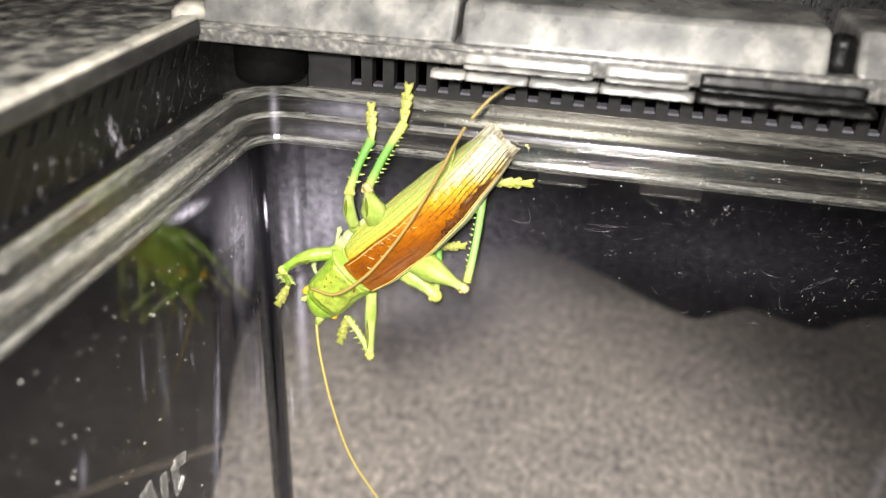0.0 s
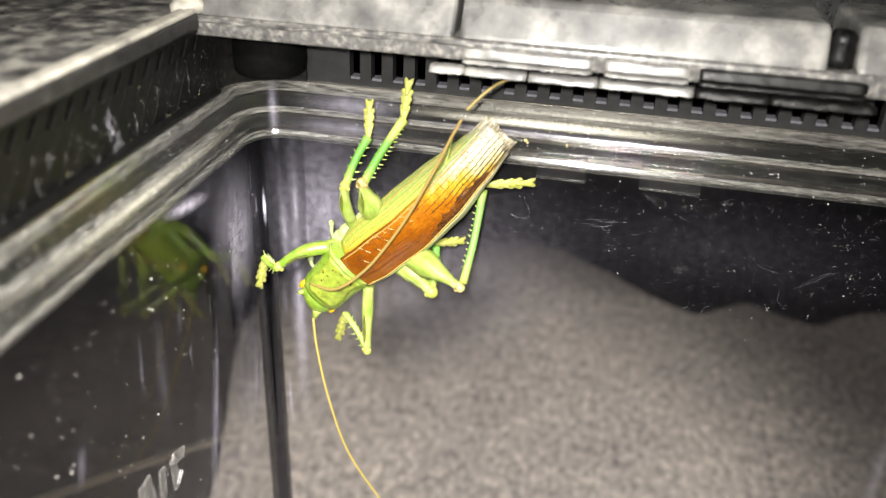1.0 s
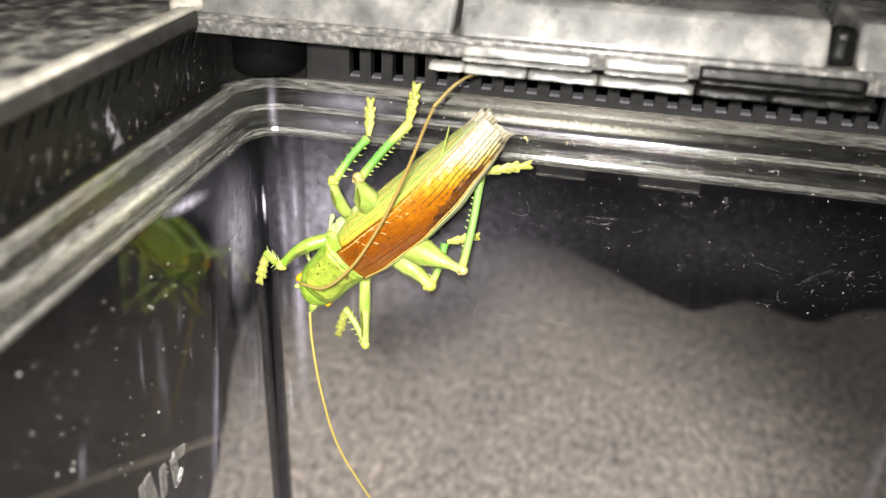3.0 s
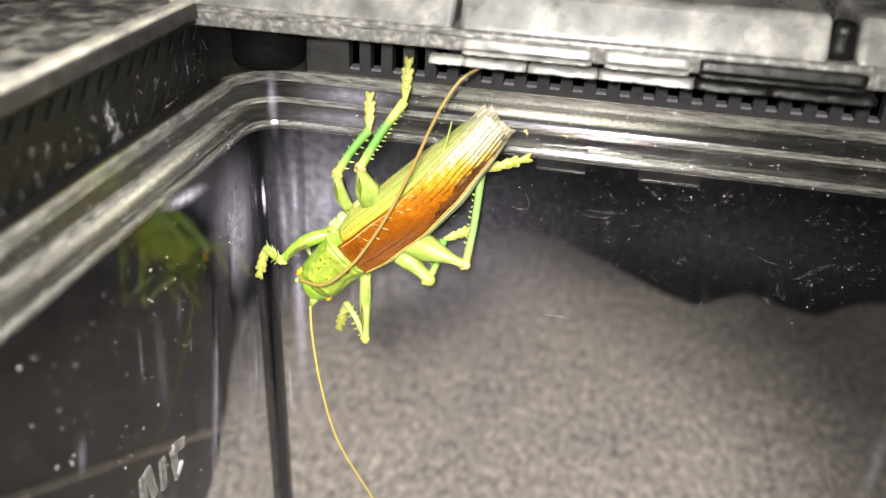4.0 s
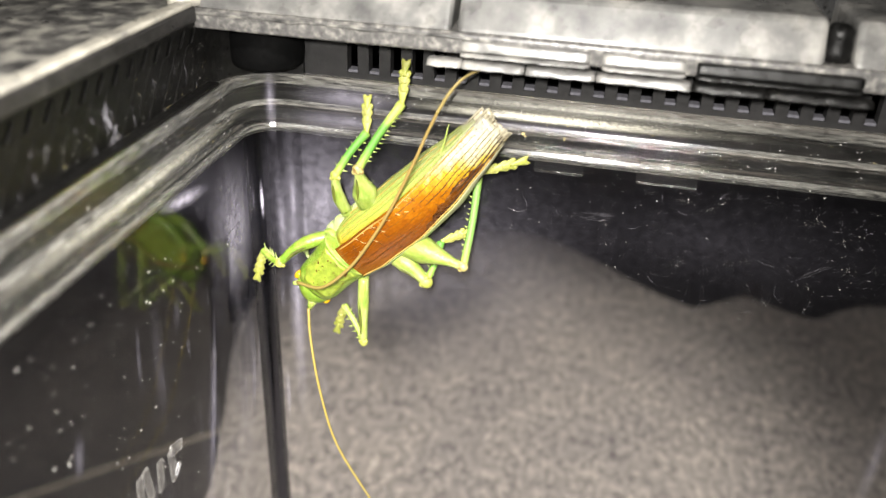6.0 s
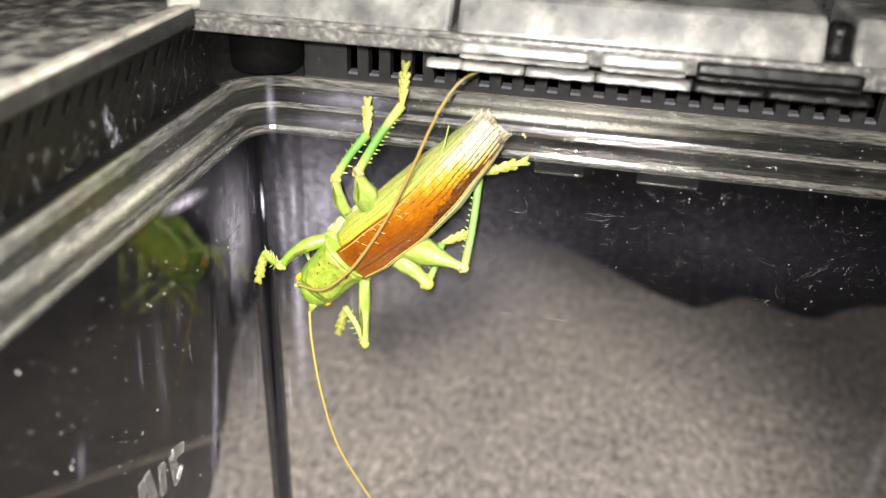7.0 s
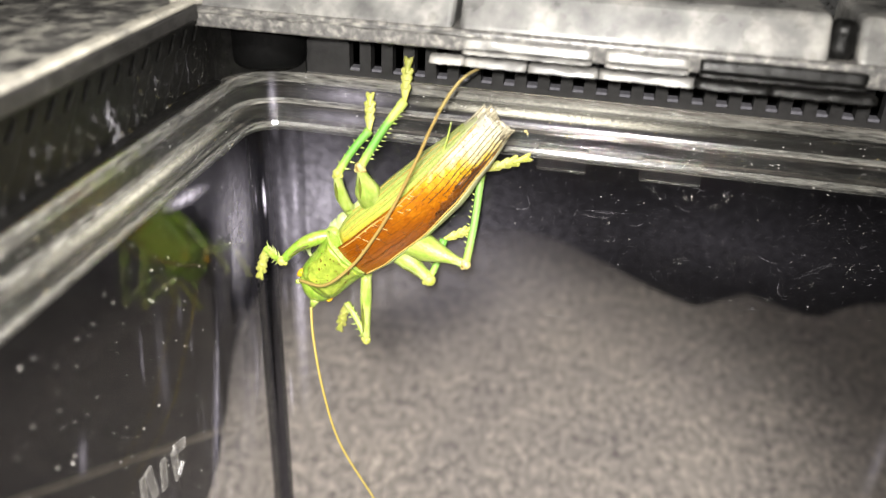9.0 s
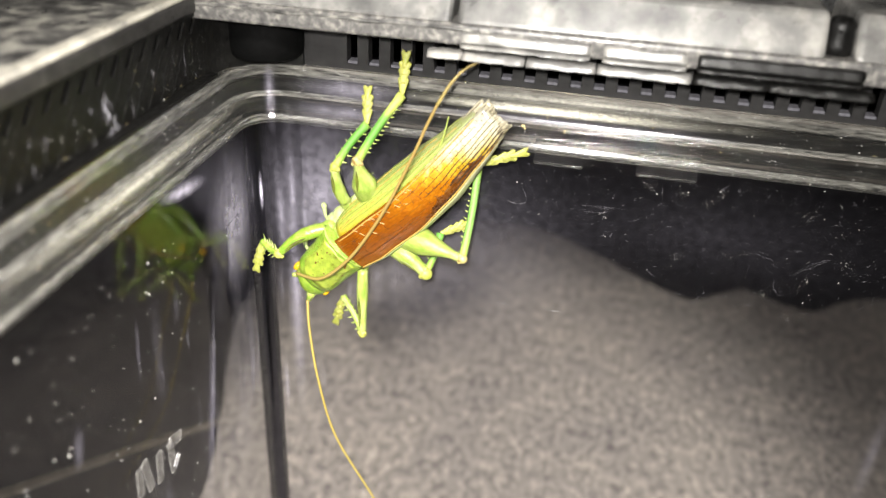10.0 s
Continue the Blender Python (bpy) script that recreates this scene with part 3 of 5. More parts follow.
def worn_bar(x0, x1, y0, y1, z0, z1, lean=0.0, rough=0.00010, seed=1):
    """A moulded bar along x with rounded, battered edges; its front leans back by lean."""
    bm = bmesh.new()
    rings = []
    n = max(4, int((x1 - x0) / 0.0006))
    dy, dz = (y1 - y0) / 2, (z1 - z0) / 2
    for i in range(n + 1):
        x = x0 + (x1 - x0) * i / n
        end = 0.86 if i in (0, n) else 1.0
        ring = []
        for k in range(16):
            a = 2 * math.pi * (k + 0.5) / 16
            c, d = math.cos(a), math.sin(a)
            c, d = math.copysign(abs(c) ** 0.28, c), math.copysign(abs(d) ** 0.28, d)
            q = noise.noise(Vector((x * 900 + seed * 7.3, c * 1.3, d * 1.3))) + 0.6 * noise.noise(Vector((x * 2600 + seed, c * 2.5, d * 2.5)))
            ring.append(Vector((x, (y0 + y1) / 2 + c * (dy * end + rough * q) + (lean * (d + 1) / 2 if c < 0 else 0), (z0 + z1) / 2 + d * (dz * end + rough * q))))
        rings.append(ring)
    return skin(bm, rings)


# hinge: lit copy of the plastic, and a darker one past x 0.069
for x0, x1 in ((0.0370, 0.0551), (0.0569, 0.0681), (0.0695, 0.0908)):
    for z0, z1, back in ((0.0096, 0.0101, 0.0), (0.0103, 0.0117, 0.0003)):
        part("hinge_block", worn_bar(x0, x1, -0.0117 + back, -0.0096, z0, z1, 0.0005, 0.00011, x0 * 1000 + z0 * 9000), BLACK_DULL if x0 > 0.069 else BLACK_WORN_LIT, lid, "ridged black hinge block in the unlit colour" if x0 > 0.069 else "ridged black hinge block in the lit colour", smooth=True)
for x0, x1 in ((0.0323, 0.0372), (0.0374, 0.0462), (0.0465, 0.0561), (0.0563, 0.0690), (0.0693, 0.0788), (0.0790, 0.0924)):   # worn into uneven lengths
    part("hinge_lip", worn_bar(x0, x1, -0.0122, -0.0097, 0.0080, 0.0090, 0.0006, 0.00013, x0 * 3000), BLACK_DULL if x0 > 0.069 else BLACK_WORN_LIT, lid, "narrow battered lip under the hinge", smooth=True)

# the hatch of the lid stands open behind the rail
hatch = thing("lid_hatch", "open black plastic hatch leaning back behind the lid rail", "hatch")
bm = cube(-0.004, 0.205, 0.0136, 0.0158, 0.0132, 0.118, 0.0006)
for v in bm.verts:
    v.co.y += 0.22 * (v.co.z - 0.0132)
part("panel", bm, BLACK_DULL, hatch, "black hatch panel")
for x in (0.0, 0.0425, 0.085, 0.1275, 0.170):
    bm = cube(x, x + 0.0012, 0.0126, 0.0140, 0.0135, 0.116, 0.0002)
    for v in bm.verts:
        v.co.y += 0.22 * (v.co.z - 0.0132)
    part("stiffener", bm, BLACK_DULL, hatch)

# ---- the bush cricket, clinging head down to the back wall ----
# Its own space: x runs forward to the head, z away from the wall, in metres; the tables are in millimetres.
AXIS = Vector((-0.648, 0.0, -0.762)).normalized()
HOME = Matrix.Translation((0.026, 0, -0.020)) @ Matrix((AXIS, Vector((0, -1, 0)).cross(AXIS), (0, -1, 0))).transposed().to_4x4()
# seconds: head x, head z, wing tip x, wing tip z
BODY = {0.0: (10.2, -41.7, 43.8, -4.7), 0.5: (10.0, -41.6, 43.6, -4.6), 1.0: (9.8, -41.6, 43.5, -4.4), 1.2: (9.7, -41.3, 43.0, -4.3), 1.5: (9.6, -41.0, 42.3, -4.0),
        2.5: (9.5, -40.5, 42.2, -3.9), 2.7: (9.5, -40.5, 42.3, -3.9), 3.8: (9.6, -40.7, 43.0, -4.3), 5.0: (9.6, -40.9, 42.9, -4.3), 10.0: (9.6, -40.9, 42.9, -4.3)}


def body_pose(t):
    """Where the cricket is at t seconds."""
    times = sorted(BODY)
    b = max([k for k in times if k <= t])
    c = min([k for k in times if k >= t])
    k = 0 if b == c else (t - b) / (c - b)
    now = [p + (q - p) * k for p, q in zip(BODY[b], BODY[c])]
    ref = BODY[5.0]
    turn = math.atan2(now[1] - now[3], now[0] - now[2]) - math.atan2(ref[1] - ref[3], ref[0] - ref[2])
    mid = Vector(((now[0] + now[2]) / 2, 0, (now[1] + now[3]) / 2)) / 1000
    mid0 = Vector(((ref[0] + ref[2]) / 2, 0, (ref[1] + ref[3]) / 2)) / 1000
    return Matrix.Translation(mid) @ Matrix.Rotation(-turn, 4, "Y") @ Matrix.Translation(-mid0) @ HOME


def mm(u, v, w):
    return Vector((u, v, w)) / 1000


def local(q, t):
    """A point (x, z, off the wall) of the wall at t seconds, in the cricket's space."""
    return body_pose(t).inverted() @ (Vector((q[0], -q[2], q[1])) / 1000)


def blend(table, u):
    """Values between the rows of a table (position, values...)."""
    for a, b in zip(table, table[1:]):
        if (a[0] - u) * (b[0] - u) <= 0:
            k = (u - a[0]) / (b[0] - a[0])
            k = k * k * (3 - 2 * k) * 0.5 + k * 0.5
            return [p + (q - p) * k for p, q in zip(a[1:], b[1:])]
    return list(table[0][1:] if abs(u - table[0][0]) < abs(u - table[-1][0]) else table[-1][1:])


cricket = thing("bush_cricket", "green bush cricket with amber brown wings on the clear wall", "insect", HOME)

# u, left hem v w, left ridge v w, crown w, right ridge v w, right hem v w
WING = [(11.0, -4.6, 6.0, -3.2, 9.0, 9.7, 3.6, 8.7, 4.2, 6.0), (5.5, -5.6, 5.0, -2.7, 9.9, 10.6, 4.6, 9.4, 5.4, 5.6), (-3.0, -5.0, 4.6, -1.9, 10.0, 10.6, 5.3, 9.3, 6.2, 5.6),
        (-10.0, -4.3, 4.4, -1.7, 9.2, 9.8, 5.1, 8.6, 6.2, 5.6), (-17.0, -3.2, 4.8, -1.9, 8.2, 8.7, 4.2, 7.7, 4.9, 5.4), (-24.2, -2.5, 5.4, -2.0, 6.7, 7.1, 3.3, 6.4, 3.5, 5.2)]


def wing_point(u, k, lift=0.0):
    """On the flat top of the wings: k from 0 (left ridge) to 1 (right ridge)."""
    hl, hw, rl, rw, cw, sl, sw, tl, tw = blend(WING, u)
    w = rw + (sw - rw) * k + (cw - (rw + sw) / 2) * 4 * k * (1 - k)
    return mm(u, rl + (sl - rl) * k, w + lift)


def side_point(u, k, left, lift=0.0):
    """On the sloping side of the wings: k from 0 (ridge) to 1 (hem)."""
    hl, hw, rl, rw, cw, sl, sw, tl, tw = blend(WING, u)
    a, b = ((rl, rw), (hl, hw)) if left else ((sl, sw), (tl, tw))
    out = (-0.7 if left else 0.4) * 4 * k * (1 - k) * min(1, (u + 26) / 12)
    return mm(u, a[0] + (b[0] - a[0]) * k + out - (lift if left else -lift), a[1] + (b[1] - a[1]) * k + lift * 0.3)


def sheet(point, us, n, thick=0.00022):
    bm = bmesh.new()
    rings = []
    for u in us:
        top = [point(u, k / n) for k in range(n + 1)]
        mid = sum(top, Vector()) / len(top) - Vector((0, 0, 0.003))
        low = [p + (mid - p).normalized() * thick for p in reversed(top)]
        rings.append(top + low)
    return skin(bm, rings)


US = [11.0 - 35.2 * i / 40 for i in range(41)]
wing = part("forewing", sheet(lambda u, k: wing_point(u, k) + mm(0, 0, 0.05 * math.sin(u * 2.3 + k * 9)), US, 12), TEGMEN, cricket, "glossy amber forewing fading to straw at the tip", smooth=True)
wing_l = part("forewing_side", sheet(lambda u, k: side_point(u, k, True), [9.0 - 31.5 * i / 36 for i in range(37)], 8), TEGMEN_SIDE, cricket, "yellow green sloping side of the forewing", smooth=True)
wing_r = part("forewing_side", sheet(lambda u, k: side_point(u, k, False), [10.5 - 33.5 * i / 36 for i in range(37)], 6), TEGMEN_PALE, cricket, "pale clear hem of the forewing", smooth=True)
# the folded hind wings show at the end as thin clear tips, cut off at a slant
for v0, v1, w0, end, back, cut in ((-2.2, 0.2, 6.5, -25.3, -17, 0.30), (0.5, 3.2, 6.6, -25.1, -18, -0.15), (-0.7, 2.4, 6.1, -24.6, -18, 0.1), (-2.9, -0.6, 5.9, -24.2, -15, 0.4)):
    bm = bmesh.new()
    rings = []
    for i in range(11):
        row = []
        for k in range(9):
            f = k / 8
            u = back + (end - back + cut * (v1 - v0) * (f - 0.5) + 0.10 * math.sin(f * 17 + v0 * 3)) * i / 10
            row.append(mm(u, v0 + (v1 - v0) * f, w0 + 0.35 * math.sin(math.pi * f) + 0.08 * math.sin(f * 19) + 0.30 * (10 - i) / 10))
        rings.append(row + [p - mm(0, 0, 0.05) for p in reversed(row)])
    tip = part("hindwing_tip", skin(bm, rings), TIP_CLEAR, wing, "thin clear straw-grey wing tip", smooth=True)
    bm = bmesh.new()
    for j in range(4):
        f = 0.12 + 0.25 * j
        u1 = end + cut * (v1 - v0) * (f - 0.5) + 0.15
        tube(bm, [mm(back + (u1 - back) * i / 8, v0 + (v1 - v0) * f, w0 + 0.35 * math.sin(math.pi * f) + 0.08 * math.sin(f * 19) + 0.30 * (8 - i) / 8 + 0.03) for i in range(9)], 0.00005, 5)
    part("vein", bm, VEIN, tip)
for k, u0, u1, mat_, r in ((0.06, 9.5, -22, VEIN_PALE, 0.13), (0.20, -3.0, -21, VEIN_RED, 0.05), (0.36, -7.5, -24, VEIN, 0.05), (0.50, -8.0, -24.2, VEIN, 0.07), (0.61, -10.5, -23.5, VEIN, 0.06), (0.72, -12.0, -24, VEIN, 0.10), (0.83, -13.0, -24, VEIN, 0.12), (0.92, -10.0, -23.5, VEIN, 0.12),
                          (0.72, 10.5, -5.0, VEIN_RED, 0.06), (0.97, 10.5, -20, VEIN_PALE, 0.14)):
    line = [wing_point(u0 + (u1 - u0) * i / 30, min(max(k + 0.006 * math.sin(i * 0.55 + k * 20), 0), 1), 0.09) for i in range(31)]
    part("vein", tube(bmesh.new(), line, r / 1000, 5), mat_, wing)
bm = bmesh.new()
rings = []
for i in range(31):   # a dark brown streak along the edge of the straw-coloured end
    u = -4.0 - 19.0 * i / 30
    k0 = 0.97 - 0.27 * math.sin(math.pi * min(i / 27, 1)) ** 0.7 + 0.03 * math.sin(i * 2.1) + 0.02 * math.sin(i * 5.3) + 0.05 * (i / 30)
    row = [wing_point(u, min(k0 + (0.975 - k0) * j / 5, 0.975), 0.10) for j in range(6)]
    rings.append(row + [p - mm(0, 0, 0.16) for p in reversed(row)])
part("edge_streak", skin(bm, rings), STREAK, wing, "dark brown streak along the wing edge", smooth=True)
bm = bmesh.new()
for i in range(7):   # fine slanting veins over the amber part
    k0 = i / 7 + 0.03 * math.sin(i * 5)
    tube(bm, [wing_point(10.5 - 17 * j / 16, min(max(k0 + 0.16 * (j / 16) - 0.06 + 0.01 * math.sin(j + i), 0.02), 0.98), 0.012) for j in range(17)], 0.035 / 1000, 4)
tagged(part("cross_vein", bm, VEIN_RED, wing), kind="stuff")
bm = bmesh.new()
for i in range(70):   # short dark bars between the long veins of the straw-coloured end
    u = -7.5 - 16 * ((i * 0.618) % 1)
    k = ((i * 0.37) % 0.92)
    tube(bm, [wing_point(u, k, 0.07), wing_point(u - 0.12, min(k + 0.075, 1), 0.07)], 0.035 / 1000, 4)
tagged(part("cross_vein", bm, VEIN, wing), kind="stuff")
bm = bmesh.new()
rng = random.Random(4)
for i in range(40):
    u = 8 - rng.random() * 30
    k = rng.random() * 0.9
    a, b = wing_point(u, k, 0.06), wing_point(u - 0.25 + rng.random() * 0.5, min(k + 0.10 + rng.random() * 0.08, 1), 0.06)
    tube(bm, [a, (a + b) / 2 + mm(0, 0, 0.03), b], 0.03 / 1000, 4)
tagged(part("cross_vein", bm, VEIN, wing), kind="stuff")
bm = bmesh.new()
for i in range(17):
    u = 6.5 - i * 0.8 + rng.gauss(0, 0.2)
    w = 0.06 + 0.06 * rng.random()
    k = 0.03 + 0.34 * rng.random() ** 2
    tube(bm, [wing_point(u, k, 0.02), wing_point(u - 0.25, k + w / 2, 0.07), wing_point(u - 0.5, k + w, 0.01)], 0.05 / 1000, 5)
tagged(part("cross_vein", bm, VEIN_GLINT, wing), kind="stuff")
bm = bmesh.new()
for j in range(4):
    k = 0.14 + j * 0.21
    tube(bm, [side_point(8 - i * 28 / 20, k + 0.01 * math.sin(i), True, 0.03) for i in range(21)], 0.06 / 1000, 4)
for i in range(44):
    u = 7 - i * 0.62
    tube(bm, [side_point(u - 0.1 * q + 0.2 * math.sin(i * 3 + q), q / 4, True, 0.02) for q in range(4)], 0.03 / 1000, 4)
tagged(part("cross_vein", bm, VEIN_GREEN, wing_l), kind="stuff")

for k, u0, u1 in ((0.22, 8.0, -19.0), (0.48, 7.0, -15.0), (0.74, 5.0, -11.0)):
    part("vein", tube(bmesh.new(), [side_point(u0 + (u1 - u0) * i / 24, k + 0.05 * i / 24, True, 0.03) for i in range(25)], 0.00007, 5), VEIN_PALE, wing_l, "amber vein")


def loft(rows, sides=20, power=2.0):
    """A body of oval rings: u, centre v, centre w, half width, half height."""
    bm = bmesh.new()
    rings = []
    for u, cv, cw, rv, rw in rows:
        ring = []
        for i in range(sides):
            a = 2 * math.pi * i / sides
            c, s = math.cos(a), math.sin(a)
            ring.append(mm(u, cv + rv * math.copysign(abs(c) ** (2 / power), c), cw + rw * math.copysign(abs(s) ** (2 / power), s)))
        rings.append(ring)
    return skin(bm, rings)


def smooth_rows(rows, n=18):
    us = [rows[0][0] + (rows[-1][0] - rows[0][0]) * i / n for i in range(n + 1)]
    return [(u, *blend(rows, u)) for u in us]


def ball(bm, c, r, stretch=(1, 1, 1), turn=0.0, sub=2):
    made = bmesh.ops.create_icosphere(bm, subdivisions=sub, radius=1)["verts"]
    m = Matrix.Translation(c) @ Matrix.Rotation(turn, 4, "Z") @ Matrix.Diagonal((r * stretch[0], r * stretch[1], r * stretch[2], 1))
    for v in made:
        v.co = m @ v.co
    return bm


part("abdomen", loft(smooth_rows([(12, -0.3, 5.5, 3.6, 3.2), (4, 0, 5.4, 4.2, 3.4), (-6, 0.2, 5.2, 3.8, 3.0), (-14, 0.4, 5.0, 2.6, 2.2), (-19, 0.5, 5.0, 1.0, 1.0)])), PALE, cricket, "pale green abdomen", smooth=True)
part("thorax", loft(smooth_rows([(17, -0.8, 4.6, 3.4, 2.6), (11, -0.6, 4.6, 4.6, 3.0), (4, -0.3, 4.6, 4.5, 3.0), (0, -0.2, 4.8, 3.6, 2.6)])), PALE, cricket, smooth=True)
bm = bmesh.new()
rng = random.Random(21)
for i in range(9):
    ball(bm, local((14.9 + 0.62 * i + rng.gauss(0, 0.15), -25.0 + 0.62 * i + rng.gauss(0, 0.15), 4.6 + rng.gauss(0, 0.15)), 5), 0.0013 + 0.0003 * rng.random(), (1.1, 0.9, 0.9), rng.random())
part("flank", bm, WHITISH, cricket, "soft whitish folds of the flank", smooth=True)
PRO = [(20.8, -0.7, 5.6, 3.6, 2.9), (19.5, -0.75, 5.7, 4.1, 3.3), (16, -0.8, 5.8, 4.3, 3.5), (13, -0.9, 6.0, 4.6, 3.7), (10.8, -0.9, 6.1, 4.9, 4.1), (10.4, -0.9, 6.1, 4.8, 4.0)]
pro = part("pronotum", loft(smooth_rows(PRO), 28, 2.3), GREEN, cricket, "bright green saddle-shaped neck shield", smooth=True)


def arch(u, a, lift):
    cv, cw, rv, rw = blend(PRO, u)
    c, s = math.cos(a), math.sin(a)
    return mm(u, cv + (rv + lift) * math.copysign(abs(c) ** (2 / 2.3), c), cw + (rw + lift) * math.copysign(abs(s) ** (2 / 2.3), s))


bm = bmesh.new()
rings = []
for i in range(15):
    u = 19.6 - 8.2 * i / 14
    half = radians(46 + 10 * math.sin(i * 0.5) * 0.5 - 10 * (i < 2))
    row = [arch(u + 0.25 * math.sin(k * 1.7), radians(90) - half + 2 * half * k / 10, 0.06 + 0.05 * math.sin(i * 1.3 + k)) for k in range(11)]
    rings.append(row + [p - mm(0, 0, 0.25) for p in reversed(row)])
part("saddle_patch", skin(bm, rings), SADDLE, pro, "olive brown patch on the shield", smooth=True)
bm = bmesh.new()
rng = random.Random(8)
for i in range(18):   # dark flecks on the patch
    p = arch(12 + 7.2 * rng.random(), radians(42 + 96 * rng.random()), 0.12)
    ball(bm, p, 0.00009 + 0.00013 * rng.random(), (1.5, 0.8, 0.5), rng.random() * 3, 1)
tagged(part("fleck", bm, VEIN_RED, pro), kind="stuff")
part("margin", tube(bmesh.new(), [arch(10.7, radians(170 - 160 * k / 20), 0.05) for k in range(21)], 0.00022, 6), PALE, pro, "pale raised margin", smooth=True)
head = part("head", loft([(17.5, -0.7, 4.6, 3.2, 3.0), (19.5, -0.7, 4.8, 3.9, 3.5), (21.2, -0.65, 5.0, 3.9, 3.5), (22.4, -0.5, 5.2, 3.3, 3.0), (23.3, -0.2, 5.5, 2.3, 2.2), (23.9, 0.1, 5.8, 1.1, 1.1)], 22), GREEN, cricket, "smooth green head", smooth=True)


for c, st in (((21.5, -4.1, 6.0), (1.15, 0.75, 1.1)), ((21.9, 2.75, 5.6), (1.0, 0.75, 1.0))):
    part("eye", ball(bmesh.new(), mm(*c), 0.00085, st), EYE, head, "shiny orange yellow eye", smooth=True)
for a, b in (((22.2, -3.1, 6.8), (22.6, -3.8, 7.6)), ((23.2, 0.9, 6.6), (25.0, 1.6, 7.0))):
    part("antenna_base", tube(bmesh.new(), [mm(*a), (mm(*a) + mm(*b)) / 2 + mm(0, 0, 0.1), mm(*b)], lambda k, far=a[1]: (0.00100 if far > 0 else 0.00062) - (0.00058 if far > 0 else 0.00030) * k ** 0.7, 10), PALE, head, "pale blue green antenna base", smooth=True)
for pts in (((18.6, -3.8, 4.4), (18.4, -5.2, 4.4), (17.6, -6.2, 4.4)),):
    pts = [mm(*p) for p in pts]
    bm = tube(bmesh.new(), spline(pts, 5), lambda k: 0.00028 + 0.0002 * k * k, 7)
    ball(bm, pts[-1], 0.00052, (1.2, 1, 1))
    part("palp", bm, WHITISH, head, "pale club-tipped palp", smooth=True)
bm = tube(bmesh.new(), spline([mm(0, 0, 0), mm(1.3, 0.15, 0.1), mm(2.6, 0, 0)], 5), lambda k: 0.00024 + 0.00016 * k * k, 7)
ball(bm, mm(2.9, 0, 0), 0.00056, (1.2, 0.9, 0.9))
palp = part("palp", bm, WHITISH, cricket, "pale club-tipped palp that folds away", smooth=True)
part("tail_bristle", tube(bmesh.new(), spline([local((33.5, -10.4, 7.5), 5), local((34.1, -6.9, 7.8), 5), local((34.6, -5.0, 8), 5), local((35.2, -1.9, 8), 5)], 5), lambda k: 0.00036 - 0.00028 * k, 7), PALE, cricket, "thin green tail bristle", smooth=True)

